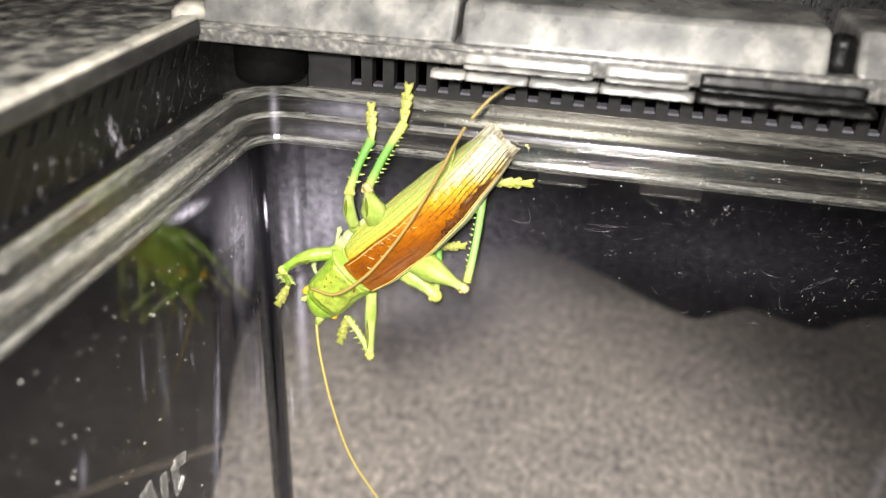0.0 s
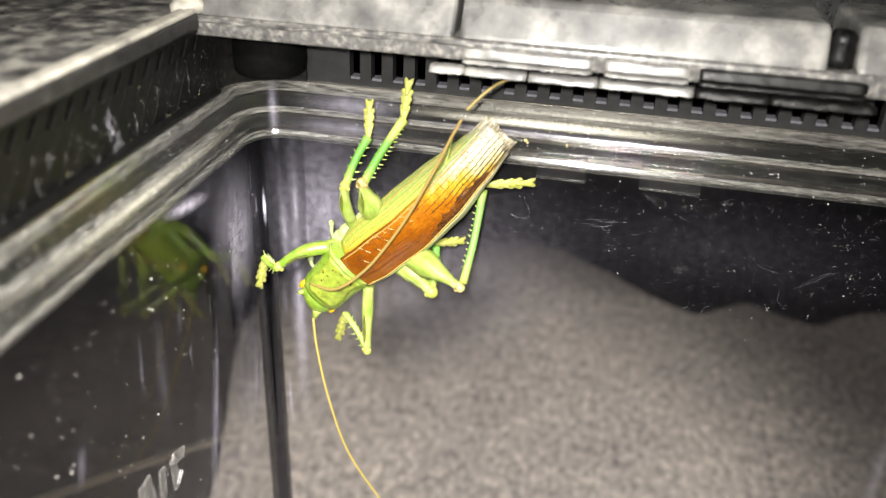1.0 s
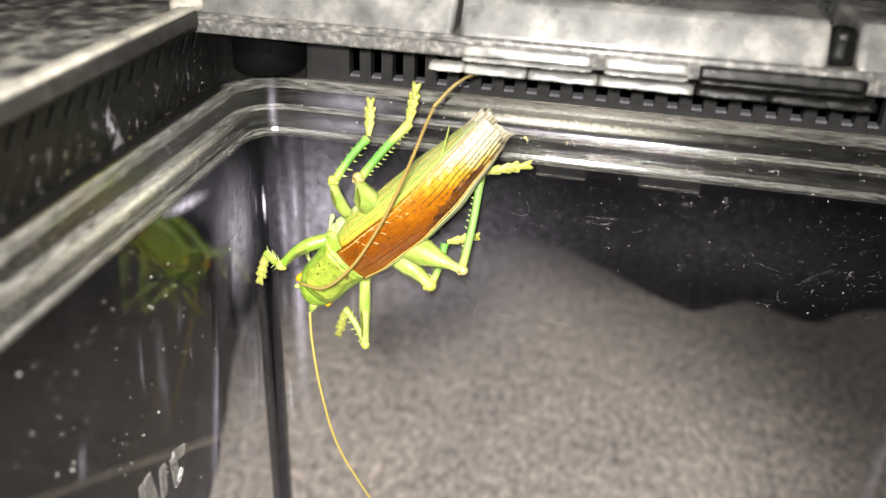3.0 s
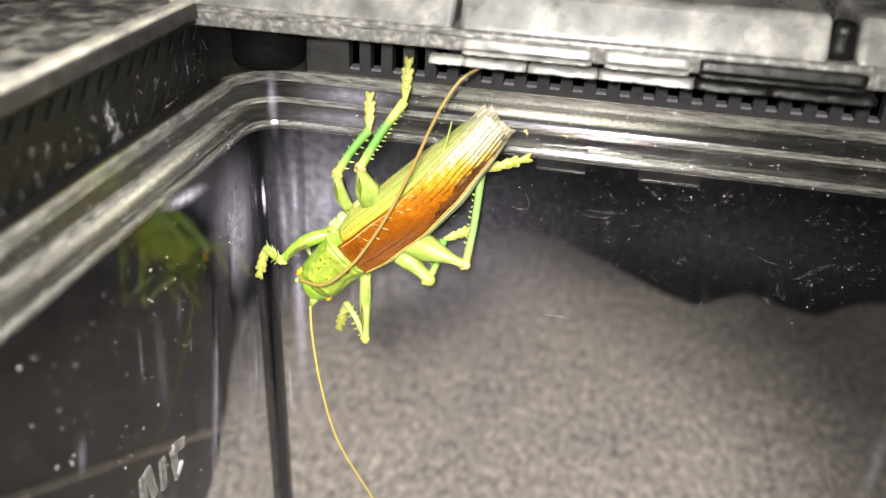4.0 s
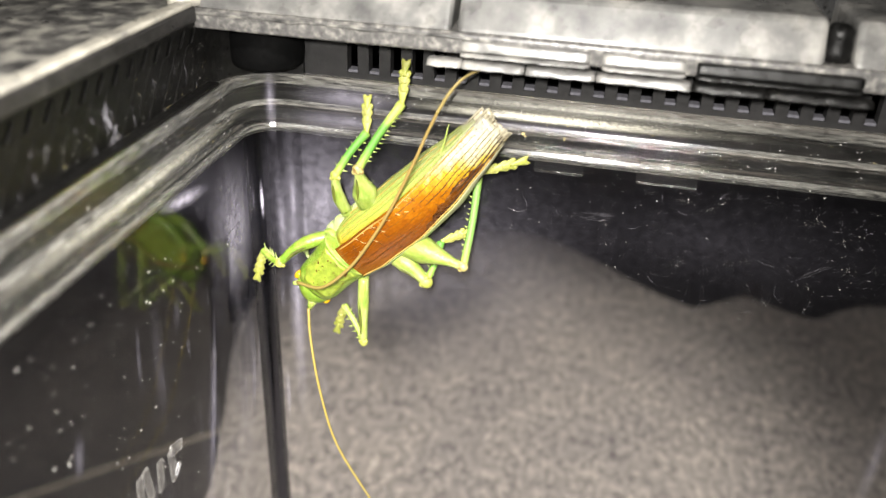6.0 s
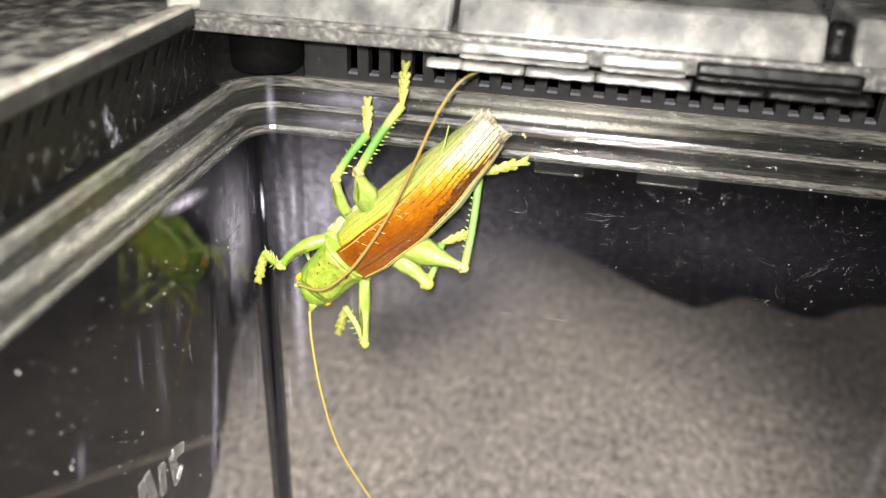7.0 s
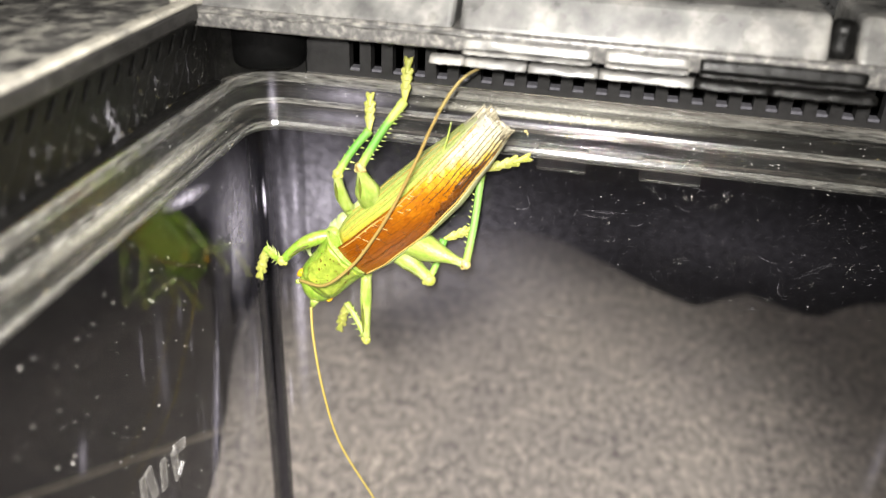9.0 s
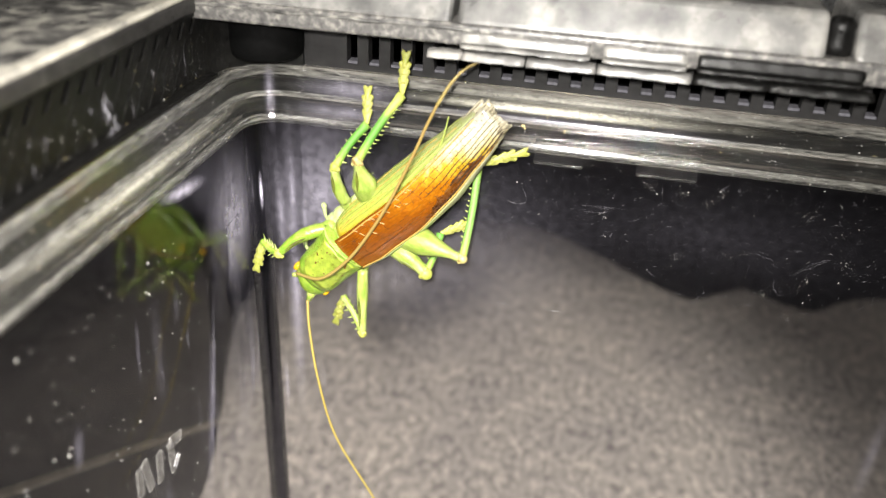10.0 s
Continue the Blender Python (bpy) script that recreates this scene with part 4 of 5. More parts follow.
# legs: seconds: hip, knee, ankle, toe of each leg as (x, z, off the wall)
JOINTS = {
    0: {"L1": [(14.3, -26.4, 6), (5.9, -29.9, 8), (6.1, -34.2, 5), (1.9, -41.7, 2)], "L2": [(18.4, -19.3, 6), (18.7, -12.9, 8), (21.0, -5.8, 3), (20.3, -0.7, 1)],
        "L3": [(21.5, -18.5, 6), (22.0, -12.0, 9), (25.9, -3.3, 2), (26.5, 3.3, 0.8)], "R1": [(21.4, -32.8, 6), (21.9, -44.6, 8), (16.4, -40.0, 4), (13.8, -48.4, 1)],
        "R2": [(26.2, -27.7, 6), (33.4, -30.5, 8), (32.8, -23.3, 4), (36.6, -24.2, 1)], "R3": [(28.6, -25.2, 6), (39.2, -25.8, 12.5), (39.9, -11.0, 3), (47.2, -11.2, 1)]},
    1: {"L1": [(13.8, -25.4, 6), (5.7, -29.8, 9), (2.9, -29.5, 7), (0.9, -36.1, 6)], "L2": [(18.0, -19.4, 6), (18.1, -13.4, 8), (20.6, -6.4, 3), (20.2, -1.0, 1)],
        "L3": [(21.2, -18.9, 6), (21.4, -12.3, 9), (26.1, -3.4, 2), (26.7, 3.0, 0.8)], "R1": [(21.1, -33.0, 6), (21.6, -44.9, 8), (16.3, -40.4, 4), (13.7, -48.7, 1)],
        "R2": [(26.1, -27.9, 6), (33.0, -30.9, 8), (32.7, -23.6, 4), (36.6, -24.2, 1)], "R3": [(28.1, -25.4, 6), (38.7, -26.6, 12.5), (39.9, -12.2, 3), (47.6, -11.7, 1)]},
    2.5: {"L1": [(14.3, -24.6, 6), (6.6, -29.7, 9), (3.2, -28.8, 7), (0.9, -36.0, 6)], "L2": [(17.5, -19.5, 6), (16.0, -13.4, 8), (20.6, -6.8, 3), (20.4, -0.7, 1)],
          "L3": [(21.2, -18.4, 6), (20.7, -12.4, 9), (27.2, -5.4, 2), (28.4, 1.1, 0.8)], "R1": [(20.7, -32.4, 6), (21.2, -44.3, 8), (16.4, -40.0, 4), (13.7, -48.3, 1)],
          "R2": [(25.8, -27.1, 6), (33.0, -30.2, 8), (34.3, -23.4, 4), (40.1, -23.4, 1)], "R3": [(27.7, -24.4, 6), (38.0, -25.1, 10), (39.5, -10.4, 3), (47.2, -9.3, 1)]},
    5: {"L1": [(14.6, -25.4, 6), (6.8, -30.0, 9), (3.1, -29.1, 7), (0.9, -36.2, 6)], "L2": [(17.9, -19.8, 6), (16.9, -12.8, 8), (20.8, -6.8, 3), (20.4, -1.1, 1)],
        "L3": [(21.9, -18.0, 6), (21.0, -10.8, 9), (26.3, -1.6, 2), (26.6, 5.2, 0.8)], "R1": [(20.9, -32.5, 6), (21.4, -44.6, 8), (16.6, -40.1, 4), (13.9, -48.6, 1)],
        "R2": [(26.1, -27.1, 6), (32.5, -30.2, 8), (34.0, -24.4, 4), (38.7, -23.0, 1)], "R3": [(27.9, -24.4, 6), (38.9, -25.2, 10), (39.5, -11.4, 3), (47.1, -9.0, 1)]},
}
# which row of JOINTS each leg holds at which second
JOINTS["R3 up"] = {"R3": [JOINTS[1]["R3"][0], (38.5, -26.4, 12.2), (39.8, -11.8, 3), (44.4, -13.6, 4)]}
JOINTS["R3 late"] = {"R3": [JOINTS[2.5]["R3"][0], (38.0, -25.3, 10), (39.5, -10.6, 3), (44.8, -14.8, 4)]}
JOINTS["R2 up"] = {"R2": [JOINTS[1]["R2"][0], (33.0, -30.7, 8), (35.0, -25.6, 4), (41.8, -23.6, 2)]}
STEPS = {"L1": ((0, 0), (0.33, 0), (0.5, 1), (1.0, 1), (1.5, 2.5), (2.7, 2.5), (3.8, 5), (10, 5)), "L2": ((0, 0), (0.5, 0), (1.0, 1), (1.5, 2.5), (2.7, 2.5), (3.8, 5), (10, 5)),
         "L3": ((0, 0), (0.5, 0), (1.0, 1), (1.5, 1), (1.9, 2.5), (2.7, 2.5), (3.6, 5), (10, 5)), "R1": ((0, 0), (1.0, 1), (1.5, 2.5), (2.7, 2.5), (3.8, 5), (10, 5)),
         "R2": ((0, 0), (1.0, 1), (1.2, 1), (1.4, "R2 up"), (1.55, 2.5), (2.7, 2.5), (3.6, 5), (10, 5)), "R3": ((0, 0), (0.65, 0), (0.8, "R3 up"), (0.93, 1), (1.3, 1), (1.4, "R3 up"), (1.55, 2.5), (2.3, 2.5), (2.4, "R3 late"), (2.5, 2.5), (2.7, 2.5), (3.6, 5), (10, 5))}


def along_pose(a, b, length):
    """The pose of a limb of that length, laid along a to b about their middle."""
    x = (b - a).normalized()
    z = Vector((0, 0, 1))
    z = (z - x * z.dot(x))
    z = z.normalized() if z.length > 0.05 else x.orthogonal().normalized()
    m = Matrix((x, z.cross(x), z)).transposed().to_4x4()
    m.translation = (a + b) / 2 - x * length / 2
    return m


def joints_at(leg, t, row):
    pts = [local(q, t) for q in JOINTS[row][leg]]
    pts[0] = local(JOINTS[5][leg][0], 5)
    return pts


def limb(length, bow, sag, radius, sides=10, flat=1.0, n=16):
    line = [Vector((length * i / n, bow * math.sin(math.pi * i / n), sag * math.sin(math.pi * i / n))) for i in range(n + 1)]
    return tube(bmesh.new(), line, radius, sides, flat), line


LEG_LOOK = {  # femur radius at hip, middle, knee; bow; tibia radius; spine length; tibia material
    "L1": ((1.2, 1.2, 0.75), -1.0, 0.58, 1.1, GREEN), "R1": ((0.95, 1.05, 0.7), 0.0, 0.55, 1.0, PALE), "L2": ((0.95, 1.1, 0.75), 0.4, 0.66, 0.8, SHIN), "R2": ((1.55, 1.65, 1.0), 0.5, 0.58, 0.5, SHIN),
    "L3": ((1.9, 2.1, 0.8), 0.0, 0.68, 0.55, SHIN), "R3": ((2.3, 2.3, 0.75), 0.2, 0.62, 0.42, SHIN_PALE)}
LEGS = {}
for leg, ((r0, r1, r2), bow, rt, spike, shin) in LEG_LOOK.items():
    p = joints_at(leg, 5, 5)
    lens = [(b - a).length for a, b in zip(p, p[1:])]
    rng = random.Random(leg)

    def thigh(k, r0=r0, r1=r1, r2=r2):
        r = r0 + (r1 - r0) * k / 0.4 if k < 0.4 else r1 + (r2 - r1) * min((k - 0.4) / 0.45, 1) ** 0.8
        return r / 1000 * (1 if k < 0.97 else 0.8)
    bm, line = limb(lens[0], bow / 1000, 0.0002, thigh, 12)
    femur = part("femur", bm, GREEN if leg == "L1" else PALE, cricket, "stout pale green thigh" if leg[1] == "3" else "", smooth=True)
    bm = bmesh.new()
    ball(bm, Vector((lens[0], 0, 0)), r2 * 1.15 / 1000, (1.1, 1, 1))
    for sgn in (-1, 1):
        ball(bm, Vector((lens[0] - 0.0003, sgn * r2 * 0.75 / 1000, 0.0003)), r2 * 0.55 / 1000)
    if leg != "R3":   # a dark olive line along the thigh
        part("stripe", tube(bmesh.new(), [Vector((lens[0] * k, bow / 1000 * math.sin(math.pi * k) + (0.3 if leg[0] == "L" else -0.3) * thigh(k), thigh(k) * 0.97 + 0.0003)) for k in [0.40 + 0.045 * j for j in range(11)]], lambda q: 0.00006 + 0.00020 * math.sin(math.pi * q), 6, 0.5), OLIVE, femur, "dark olive line")
    if leg in ("R2", "R3", "L3", "L1"):   # fine pale hairs on the thigh
        hair = bmesh.new()
        for i in range(46):
            k = 0.1 + 0.85 * rng.random()
            a = rng.random() * 2 * math.pi
            out = Vector((0.35, math.cos(a), math.sin(a)))
            root = Vector((lens[0] * k, bow / 1000 * math.sin(math.pi * k), 0)) + Vector((0, math.cos(a), math.sin(a))) * thigh(k) * 0.95
            tube(hair, [root, root + out * 0.00025, root + out * 0.0005], lambda q: 0.000018 * (1 - 0.7 * q), 3)
        tagged(part("hairs", hair, SPINE, femur), kind="stuff")
    part("knee", bm, JOINT if leg[1] == "3" else TARSUS, femur, "pale brown-flecked knee", smooth=True)
    bm = ball(bmesh.new(), Vector((-0.0003, 0, -0.0002)), r0 * 1.12 / 1000, (1.3, 1, 1))
    part("hip", bm, PALE, femur, smooth=True)
    bm, line = limb(lens[1], 0.0003 * (1 if leg[0] == "L" else -1), 0, lambda k, rt=rt: rt / 1000 * (1.12 - 0.14 * math.sin(math.pi * k) + 0.1 * (k > 0.9)), 9)
    tibia = part("tibia", bm, shin, cricket, "green spiny shin", smooth=True)
    bm = bmesh.new()
    count = 5 if leg[1] != "3" else 12
    for i in range(count):
        for sgn in (-1, 1):
            k = 0.15 + 0.78 * (i + rng.random() * 0.3) / count
            base = Vector((lens[1] * k, sgn * rt * 0.7 / 1000, 0.0001))
            far = spike * (0.6 + 0.6 * rng.random())
            tip = base + Vector((far * 0.5, sgn * far, 0.25 * far * rng.random())) / 1000
            tube(bm, [base, (base + tip) / 2, tip], lambda q, s=spike: (0.15 + 0.04 * s) / 1000 * (1 - 0.8 * q), 5)
    tagged(part("spines", bm, SPINE, tibia, "short pale shin spines"), kind="stuff")
    bm = bmesh.new()
    L = lens[2]
    for k0, k1, w0, w1 in ((0.0, 0.34, 0.42, 0.92), (0.28, 0.54, 0.45, 1.0), (0.47, 0.70, 0.5, 1.08), (0.62, 0.96, 0.34, 0.80)):   # flat joints, each flaring into two lobes
        rows = []
        for q in range(7):
            f = q / 6
            wide = w0 + (w1 - w0) * f ** 1.5
            rows.append((1000 * L * (k0 + (k1 - k0) * f), 0, 0.12 - 0.1 * f, wide, 0.36 - 0.06 * f))
        rows.append((1000 * L * k1 + 0.12, 0, 0.0, w1 * 0.85, 0.2))
        joint = loft(rows, 12)
        skin_me = bpy.data.meshes.new("joint")
        joint.to_mesh(skin_me)
        joint.free()
        bm.from_mesh(skin_me)
        bpy.data.meshes.remove(skin_me)
        for sgn in (-1, 1):
            ball(bm, Vector((L * k1 + 0.00006, sgn * w1 * 0.00056, 0.0)), 0.00045 * w1, (1.0, 0.9, 0.62), 0, 2)
    tarsus = part("tarsus", bm, TARSUS, cricket, "yellow lobed foot", smooth=True)
    bm = bmesh.new()
    for sgn in (-1, 1):
        tube(bm, spline([Vector((L * 0.93, sgn * 0.0003, 0.0001)), Vector((L * 1.0, sgn * 0.0006, 0.0)), Vector((L * 1.03, sgn * 0.0007, -0.0005))], 4), lambda q: 0.00015 * (1 - 0.7 * q), 5)
    part("claw", bm, JOINT, tarsus, "tiny brown claws")
    LEGS[leg] = (femur, tibia, tarsus, lens)

# antennae: the one that hangs down, and the one laid back over the wings in two pieces
DOWN = [(11.0, -39.8, 7.4), (11.8, -45.3, 9), (13.9, -54.8, 11), (17.2, -66.1, 12), (23.7, -78.5, 12), (31.0, -91.8, 12)]
down_root = Matrix.Translation(local(DOWN[0], 5))
antenna_down = part("antenna", tube(bmesh.new(), spline([down_root.inverted() @ local(q, 5) for q in DOWN], 10), lambda k: 0.00026 - 0.00010 * k, 7), FEELER_YELLOW, cricket, "long thin yellow antenna", smooth=True)
BACK = [(9.4, -34.1, 8), (14.7, -32.8, 10.5), (19.4, -28.5, 11), (23.0, -23.3, 11.2), (27.0, -15.9, 11.4), (30.8, -7.0, 11), (32.3, -3.0, 10.5), (33.7, 0.3, 10)]
TIP = [(33.7, 0.3, 10), (35.5, 3.6, 9), (37.4, 5.7, 8), (39.8, 6.9, 7)]
pts = [local(q, 5) for q in BACK]
tips = [local(q, 5) for q in TIP]
back_root = along_pose(pts[0], pts[-1], (pts[-1] - pts[0]).length)
tip_root = along_pose(tips[0], tips[-1], (tips[-1] - tips[0]).length)
antenna = part("antenna", tube(bmesh.new(), spline([back_root.inverted() @ q for q in pts], 10), lambda k: 0.00031 - 0.00007 * k, 7), FEELER, cricket, "long tan antenna laid back over the wings", smooth=True)
antenna_tip = part("antenna_tip", tube(bmesh.new(), spline([tip_root.inverted() @ q for q in tips], 10), lambda k: 0.00028 - 0.00008 * k, 7), FEELER, cricket, "bent tan antenna end", smooth=True)
# seconds: root, bend and end of the laid back antenna
SWEEP = ((0.0, (9.8, -34.3, 8), (38.8, 2.2, 10), (44.9, 6.6, 7)), (0.5, (9.8, -34.4, 8), (38.6, 2.6, 10), (44.7, 6.6, 7)), (1.1, (9.7, -34.6, 8), (38.3, 3.0, 10), (44.3, 6.6, 7)),
         (1.4, (9.5, -34.3, 8), (33.1, 3.2, 10), (39.6, 6.9, 7)), (2.7, (9.3, -33.9, 8), (32.8, 2.7, 10), (39.4, 6.8, 7)), (3.8, BACK[0], BACK[-1], TIP[-1]), (10.0, BACK[0], BACK[-1], TIP[-1]))

# ---- dust, scratches and marks on the clear walls ----
rng = random.Random(11)


def rim_face(z):
    """How far the rim's inner face stands back from the wall's at that height."""
    for za, zb, oa, ob in ((-0.0095, -0.0086, 0.0, 0.0), (-0.0086, -0.0075, 0.0, 0.0009), (-0.0075, -0.0058, 0.0011, 0.0011), (-0.0058, -0.0046, 0.0011, 0.0022), (-0.0046, -0.0024, 0.0022, 0.0022), (-0.0024, 0.0, 0.0019, 0.0018)):
        if za <= z <= zb:
            return oa + (ob - oa) * (z - za) / (zb - za)
    return 0.002


def grain():
    """A speck's radius: most are tiny, few are coarse."""
    return 0.000017 + 0.000070 * rng.random() ** 6


bm, bright, amber = bmesh.new(), bmesh.new(), bmesh.new()
for i in range(2100):   # all over the back wall, thicker towards its upper part
    r = grain()
    c = Vector((0.006 + 0.125 * rng.random() ** 0.7, -r * 0.3, -0.010 - 0.085 * rng.random() ** 1.4))
    ball(bright if rng.random() < 0.22 else bm, c, r, (1 + rng.random(), 0.6, 0.6 + rng.random() * 0.8), 0, 0)
for x, z in ((78.2, -12.2), (76.6, -14.6), (60.5, -19.5), (83.5, -22.6), (81.0, -23.6), (73.0, -24.8), (91.5, -14.5), (97.0, -17.0), (99.0, -22.0), (88.0, -29.5), (67.0, -12.8), (72.5, -13.4), (94.0, -26.0), (86.5, -36.0), (80.0, -41.0)):
    for k in range(26):   # dust caught in clusters
        r = 0.000012 + 0.00004 * rng.random() ** 3
        c = Vector((x / 1000 + rng.gauss(0, 0.0006), -r * 0.3, z / 1000 + rng.gauss(0, 0.0005)))
        ball(bright if rng.random() < 0.3 else bm, c, r, (1 + rng.random(), 0.6, 0.6 + rng.random()), 0, 0)
for i in range(620):   # the side wall
    r = grain() * 1.4
    c = Vector((r * 0.3, -0.003 - 0.085 * rng.random() ** 1.2, -0.011 - 0.075 * rng.random()))
    ball(bright if rng.random() < 0.35 else bm, c, r, (0.6, 1, 0.7 + rng.random()), 0, 0)
for i in range(520):   # the rim along the back
    r = 0.00004 + 0.00009 * rng.random() ** 2.5
    z = -0.0093 + 0.0091 * rng.random()
    c = Vector((0.007 + 0.115 * rng.random(), rim_face(z) - r * 0.5, z))
    ball(rng.choice((bm, bright, bright)) if rng.random() > 0.06 else amber, c, r, (1.3, 0.6, 0.8), 0, 0)
for i in range(520):   # and along the side
    r = 0.00004 + 0.00009 * rng.random() ** 2.5
    z = -0.0093 + 0.0091 * rng.random()
    c = Vector((-rim_face(z) + r * 0.5, -0.007 - 0.075 * rng.random(), z))
    ball(rng.choice((bm, bright)) if rng.random() > 0.12 else amber, c, r, (0.6, 1.3, 0.8), 0, 0)
for i in range(260):   # the strips of the lid above it, thickest low down by the corner
    r = 0.00002 + 0.00006 * rng.random() ** 3
    c = Vector((-0.0039, -0.008 - 0.05 * rng.random() ** 1.4, 0.0004 + 0.007 * rng.random() ** 2))
    ball(bm if rng.random() < 0.88 else amber, c, r, (0.6, 1, 1 + rng.random()), 0, 0)
for i in range(110):   # soft pale spots low on the side wall
    ball(bright, Vector((0.00002, -0.030 - 0.050 * rng.random(), -0.013 - 0.050 * rng.random())), 0.00007 + 0.00013 * rng.random() ** 3, (0.3, 1.2, 1), 0, 1)
for x, z, r in ((45.6, -5.6, 0.22), (46.0, -5.9, 0.15), (52.5, -5.8, 0.16)):   # yellow crumbs on the rim
    for k in range(4):
        ball(amber, Vector((x + rng.gauss(0, 0.15), 1000 * rim_face(z / 1000) - 0.1, z + rng.gauss(0, 0.15))) / 1000, r * (0.6 + 0.5 * rng.random()) / 1000, (1, 0.7, 1), 0, 1)
tagged(part("bright_specks", bright, DUST_WHITE), "bright white dust specks on the clear walls", "dust", kind="stuff")
tagged(part("amber_specks", amber, CRUMB), "yellow crumbs and grains on the rim", "dust", kind="stuff")
# curled hairs and fibres that stick to the back wall
FIBRES = (((44.4, -18.5), (45.7, -18.9), (47.1, -18.7), (47.5, -17.9), (47.1, -16.6), (46.7, -16.0)), ((52.4, -39.0), (55.9, -39.0), (58.6, -40.5), (61.1, -39.1)), ((88.8, -59.9), (87.8, -61.9), (89.2, -63.1), (89.2, -65.9)),
          ((29.7, -40.5), (31.4, -41.7), (32.7, -44.3), (34.7, -46.1)), ((76.6, -33.8), (77.4, -33.0), (78.1, -31.5)), ((54.9, -57.3), (55.2, -59.0), (56.5, -60.6)), ((89.1, -26.5), (89.2, -28.0), (90.1, -29.0)))
for line in FIBRES:
    hair = tube(bmesh.new(), spline([Vector((x, -0.05 - 0.1 * (i % 2), z)) / 1000 for i, (x, z) in enumerate(line)], 8), 0.000017, 5)
    tagged(part("fibre", hair, SCUFF), "fine pale curled fibre stuck to the wall", "fibre", group="fibres on the wall")
dust = part("dust_specks", bm, DUST)
tagged(dust, "pale dust specks stuck on the clear walls", "dust", kind="stuff")
bm = bmesh.new()
for i in range(70):
    c = Vector((0.050 + 0.075 * rng.random(), -0.00005, -0.013 - 0.050 * rng.random()))
    a = rng.choice((0.2, 0.3, 1.3, -0.9)) + rng.gauss(0, 0.25)
    L = rng.choice((0.0005, 0.0008, 0.0012, 0.002))
    pts = [c + Vector((math.cos(a + 0.5 * k) * L * k, 0, math.sin(a + 0.5 * k) * L * k)) for k in (-0.5, 0, 0.5)]
    tube(bm, spline(pts, 3), rng.choice((0.000009, 0.000014, 0.00002)), 4)
for i in range(900):   # finer ones, thick in the upper part of the back wall
    c = Vector((0.040 + 0.090 * rng.random() ** 0.7, -0.00004, -0.0115 - 0.055 * rng.random() ** 1.5))
    a = rng.choice((0.25, 0.35, 0.3, 1.2, 2.4)) + rng.gauss(0, 0.3)
    L = 0.0002 + 0.0009 * rng.random() ** 2
    b = rng.gauss(0, 0.6)
    pts = [c + Vector((math.cos(a + b * k) * L * k, 0, math.sin(a + b * k) * L * k)) for k in (-0.5, 0, 0.5)]
    tube(bm, spline(pts, 3), rng.choice((0.000006, 0.000009, 0.000014)), 4)
for a, b in (((55.9, -17.7), (63.9, -17.4)), ((77.9, -12.4), (78.2, -11.5)), ((78.2, -11.5), (78.6, -12.0)), ((84.0, -21.4), (88.7, -22.8)), ((90.7, -25.7), (96.6, -21.5)), ((43.8, -39.0), (46.8, -39.0)), ((85.5, -47.2), (88.2, -46.1)), ((56.5, -18.5), (60.0, -18.3))):
    for k in range(3):   # bundles of scratches
        o = Vector((rng.gauss(0, 0.25), 0, rng.gauss(0, 0.18)))
        p, q = Vector((a[0], -0.05, a[1])) + o, Vector((b[0], -0.05, b[1])) + o
        p, q = p.lerp(q, 0.4 * rng.random()), p.lerp(q, 0.6 + 0.4 * rng.random())
        tube(bm, [p / 1000, (p + q) / 2000 + Vector((0, 0, rng.gauss(0, 0.00015))), q / 1000], 0.000006 + 0.000009 * rng.random(), 4)
for i in range(14):
    c = Vector((0.00005, -0.012 - 0.06 * rng.random(), -0.015 - 0.06 * rng.random()))
    L = rng.choice((0.001, 0.002, 0.004))
    tube(bm, [c, c + Vector((0, rng.gauss(0, 0.0003), -L))], rng.choice((0.000015, 0.000025)), 4)
for i in range(70):   # faint upright hairlines on the side wall by the corner, and beside it
    z = -0.012 - 0.050 * rng.random()
    L = 0.0006 + 0.003 * rng.random() ** 2
    if i % 3:
        c = Vector((0.00004, -0.004 - 0.024 * rng.random(), z))
        tube(bm, [c, c + Vector((0, rng.gauss(0, 0.00015), -L))], rng.choice((0.000008, 0.000012, 0.00002)), 4)
    else:
        c = Vector((0.0025 + 0.012 * rng.random(), -0.00004, z))
        tube(bm, [c, c + Vector((rng.gauss(0, 0.00012), 0, -L * 0.7))], rng.choice((0.000008, 0.000012)), 4)
for i in range(34):   # a pale smear on the side strip of the lid
    c = Vector((-0.00395, -0.0345 + rng.gauss(0, 0.0006) - 0.0018 * (i / 34), 0.0005 + 0.006 * i / 34))
    tube(bm, [c, c + Vector((0, rng.gauss(0, 0.0003), -0.0005 - 0.0008 * rng.random()))], 0.00002 + 0.00004 * rng.random(), 5)
for i in range(20):   # thin streaks below its slots
    c = Vector((-0.00395, -0.0115 - 0.00305 * rng.randrange(16) + rng.gauss(0, 0.0002), 0.001 + 0.005 * rng.random()))
    tube(bm, [c, c + Vector((0, rng.gauss(0, 0.0001), -0.0004 - 0.0012 * rng.random()))], 0.000015 + 0.000025 * rng.random(), 4)
scratches = part("scratches", bm, SCUFF)
tagged(scratches, "fine white scratches in the clear walls", "scratches", kind="stuff")
smears = thing("smears", "faint greasy smears and painted glare on the clear tank walls", "smears", kind="stuff")


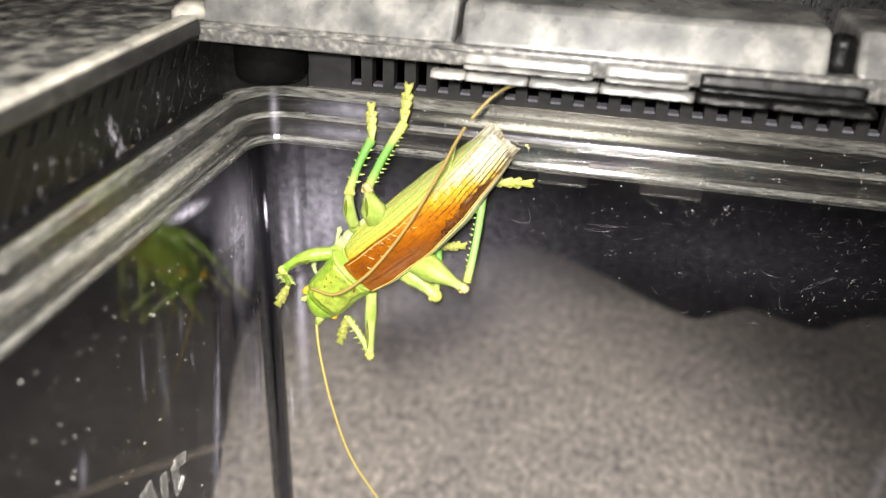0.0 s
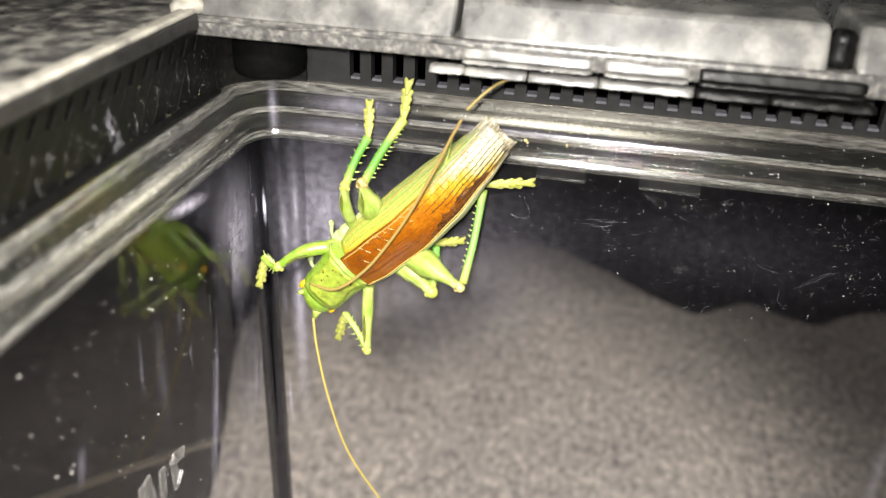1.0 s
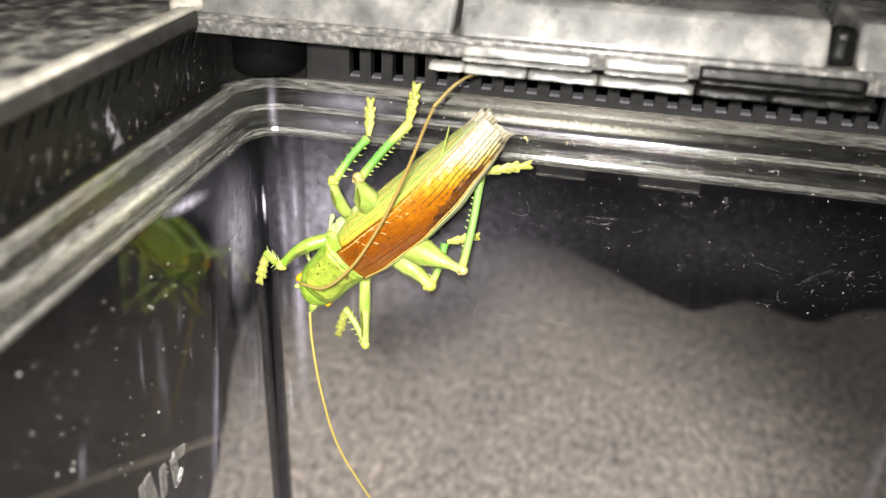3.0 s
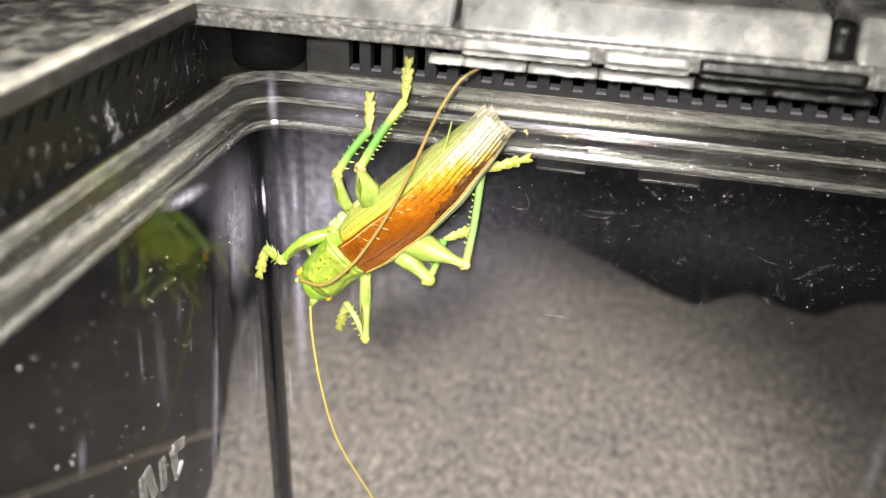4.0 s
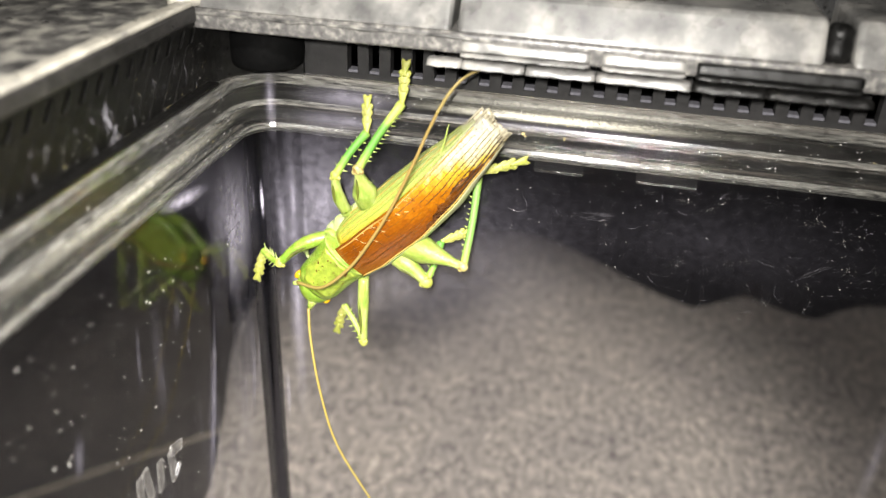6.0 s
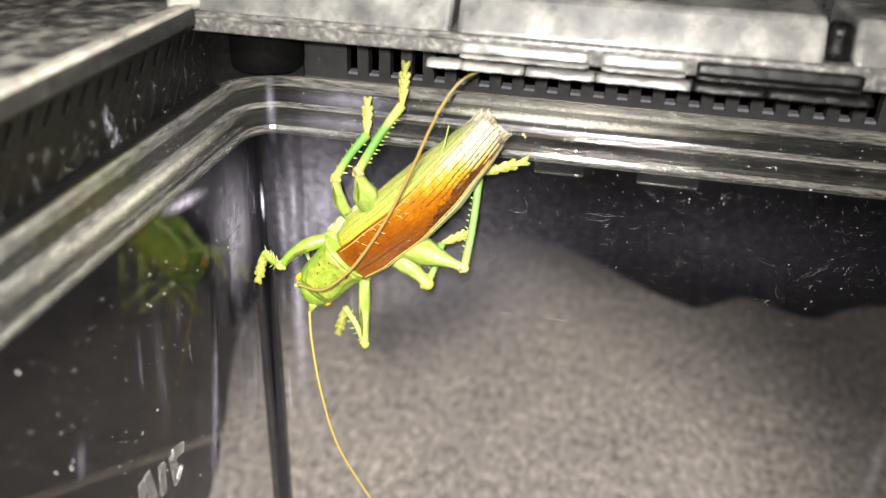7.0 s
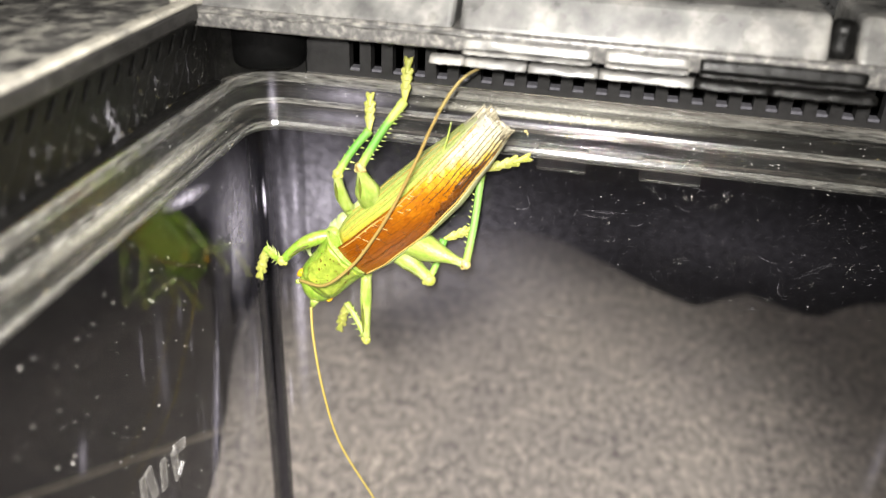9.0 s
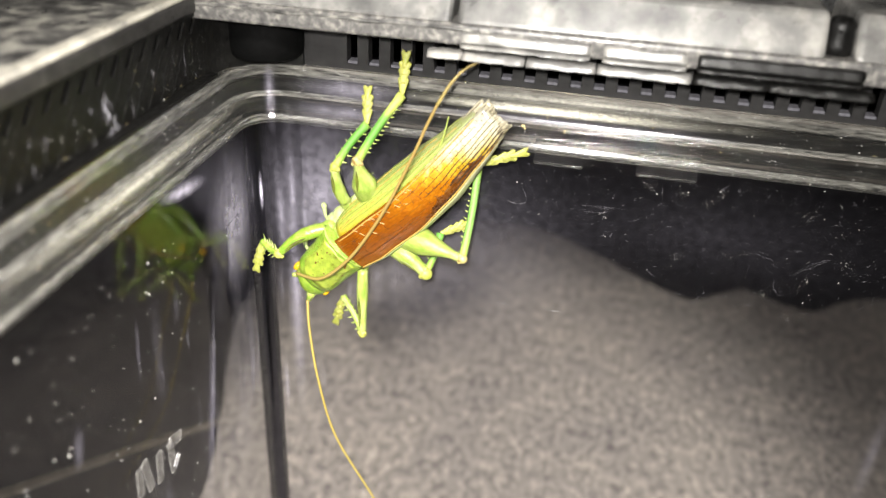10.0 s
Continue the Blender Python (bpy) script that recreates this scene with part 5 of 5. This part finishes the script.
def smear(center, along_, across, long, wide, material):
    """A film of grease and painted glare lying flat on a wall."""
    bm = bmesh.new()
    uv = bm.loops.layers.uv.new("film")
    corners = ((-1, -1), (1, -1), (1, 1), (-1, 1))
    face = bm.faces.new([bm.verts.new(center + along_ * long * a + across * wide * b) for a, b in corners])
    for loop, (a, b) in zip(face.loops, corners):
        loop[uv].uv = (0.5 + a / 2, 0.5 + b / 2)
    ob = part("film", bm, material, smears)
    ob.visible_shadow = False
    return ob


X_, Y_, Z_ = Vector((1, 0, 0)), Vector((0, 1, 0)), Vector((0, 0, 1))
tilt = (Y_ * 0.984 - Z_ * 0.178).normalized()
# the lamp's highlight on the side wall, painted as a white film
smear(Vector((0.00006, -0.0262, -0.0110)), tilt, X_.cross(tilt), 0.0085, 0.0017, FILM_HIGHLIGHT)
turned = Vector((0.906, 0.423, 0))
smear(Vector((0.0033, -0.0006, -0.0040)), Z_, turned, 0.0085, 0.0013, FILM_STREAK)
smear(Vector((0.1130, -0.00006, -0.0600)), Z_, X_, 0.0160, 0.0020, FILM)
# bright bands where the back rim catches the lamp, painted as films
for z, wide, x, long, film_ in ((-0.0010, 0.0011, 0.056, 0.042, FILM_RIM_LIGHT), (-0.0026, 0.0014, 0.052, 0.036, FILM_RIM_LIGHT), (-0.0030, 0.0011, 0.050, 0.028, FILM_RIM_LIGHT), (-0.0046, 0.0010, 0.052, 0.036, FILM_STREAK)):
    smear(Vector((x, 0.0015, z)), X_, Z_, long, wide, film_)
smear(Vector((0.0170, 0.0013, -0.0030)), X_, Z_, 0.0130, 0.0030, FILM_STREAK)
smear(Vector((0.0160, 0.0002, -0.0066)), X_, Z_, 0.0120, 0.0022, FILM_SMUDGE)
# the lit band of the side rim, painted likewise
smear(Vector((-0.0008, -0.0350, -0.0056)), Y_, Z_, 0.0400, 0.0016, FILM_RIM_LIGHT)
# a wide veil of lamp glare and a fainter one, painted on the wall
smear(Vector((0.0250, -0.00004, -0.0290)), X_, Z_, 0.0440, 0.0300, FILM_WIDE)
smear(Vector((0.0780, -0.00005, -0.0200)), X_, Z_, 0.0560, 0.0160, FILM_FAINT)
smear(Vector((0.0115, -0.00006, -0.0220)), X_, Z_, 0.0140, 0.0220, FILM_SMUDGE)
# glare on the side wall by the corner, painted milky
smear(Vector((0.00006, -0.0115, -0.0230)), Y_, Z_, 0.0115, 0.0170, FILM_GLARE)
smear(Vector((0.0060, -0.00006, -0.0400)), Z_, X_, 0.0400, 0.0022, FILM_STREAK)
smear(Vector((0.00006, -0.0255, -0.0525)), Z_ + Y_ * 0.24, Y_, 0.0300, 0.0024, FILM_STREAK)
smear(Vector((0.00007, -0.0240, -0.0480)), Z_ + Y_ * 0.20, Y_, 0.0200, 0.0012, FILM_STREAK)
smear(Vector((0.00006, -0.0130, -0.0560)), Z_ + Y_ * 0.15, Y_, 0.0330, 0.0110, FILM)
rng = random.Random(31)
for i in range(26):   # faint upright smudges, thickest by the corner
    y, z = -0.006 - 0.060 * rng.random() ** 1.5, -0.018 - 0.050 * rng.random()
    smear(Vector((0.00008 + 0.00001 * i, y, z)), (Z_ + Y_ * (0.2 * rng.random())).normalized(), Y_, 0.004 + 0.014 * rng.random(), 0.0006 + 0.0022 * rng.random(), rng.choice((FILM, FILM_SMUDGE)))
for i in range(14):
    x, z = 0.003 + 0.020 * rng.random() ** 1.4, -0.016 - 0.055 * rng.random()
    smear(Vector((x, -0.00008 - 0.00001 * i, z)), Z_, X_, 0.003 + 0.012 * rng.random(), 0.0004 + 0.0012 * rng.random(), rng.choice((FILM, FILM_SMUDGE)))
# narrow highlight on the upright corner, painted as a film
smear(Vector((0.0008, -0.0012, -0.0225)), Z_, turned, 0.0045, 0.00045, FILM_HIGHLIGHT)
mark = thing("moulded_mark", "raised frosted moulded mark on the clear side wall", "mark")
for (ya, za), (yb, zb), wide in (((-48.0, -45.1), (-48.4, -50.1), 1.25), ((-46.6, -44.9), (-45.7, -51.1), 1.35), ((-42.6, -46.6), (-43.2, -52.0), 1.3), ((-39.6, -47.4), (-39.3, -53.4), 1.35), ((-39.6, -47.5), (-36.2, -48.7), 1.5), ((-37.4, -51.4), (-39.2, -53.0), 1.0)):
    a, b = Vector((0.0, ya, za)) / 1000, Vector((0.0, yb, zb)) / 1000
    bm = cube(0.00003, 0.0005, 0, (b - a).length, -wide / 1550, wide / 1550, 0.0002)
    turn = math.atan2(zb - za, yb - ya)
    for v in bm.verts:
        y, z = v.co.y, v.co.z
        v.co.y, v.co.z = a.y + y * math.cos(turn) - z * math.sin(turn), a.z + y * math.sin(turn) + z * math.cos(turn)
    part("stroke", bm, LETTER, mark)


# ---- all that moves ----
def motions():
    walk(cricket, [(t, body_pose(t)) for t in sorted(BODY)])
    for leg, (femur, tibia, tarsus, lens) in LEGS.items():
        for i, limb_ in enumerate((femur, tibia, tarsus)):
            rows = []
            for t, row in STEPS[leg]:
                p = joints_at(leg, t, row)
                rows.append((t, along_pose(p[i], p[i + 1], lens[i])))
            walk(limb_, rows)
    root = local((14.5, -24.5, 5), 5)
    out, folded = local((13.7, -21.3, 5), 5), root + mm(-3.0, 0.9, -0.6)
    walk(palp, [(t, along_pose(root, to, (to - root).length)) for t, to in ((0, out.lerp(folded, 0.35)), (0.9, out.lerp(folded, 0.15)), (1.4, out), (2.7, out), (3.5, folded), (9.6, folded), (9.9, out), (10.0, out))])
    walk(antenna_down, [(t, down_root @ pose(0, 0, 0, 0, 0, a)) for t, a in ((0, 3.4), (1.0, 3.2), (1.5, 2.0), (2.5, 0.2), (3.8, 0), (10, 0))])
    for piece, i, length in ((antenna, 0, (pts_len[0])), (antenna_tip, 1, pts_len[1])):
        walk(piece, [(row[0], along_pose(local(row[1 + i], row[0]), local(row[2 + i], row[0]), length)) for row in SWEEP])


pts_len = ((local(BACK[-1], 5) - local(BACK[0], 5)).length, (local(TIP[-1], 5) - local(TIP[0], 5)).length)
motions()
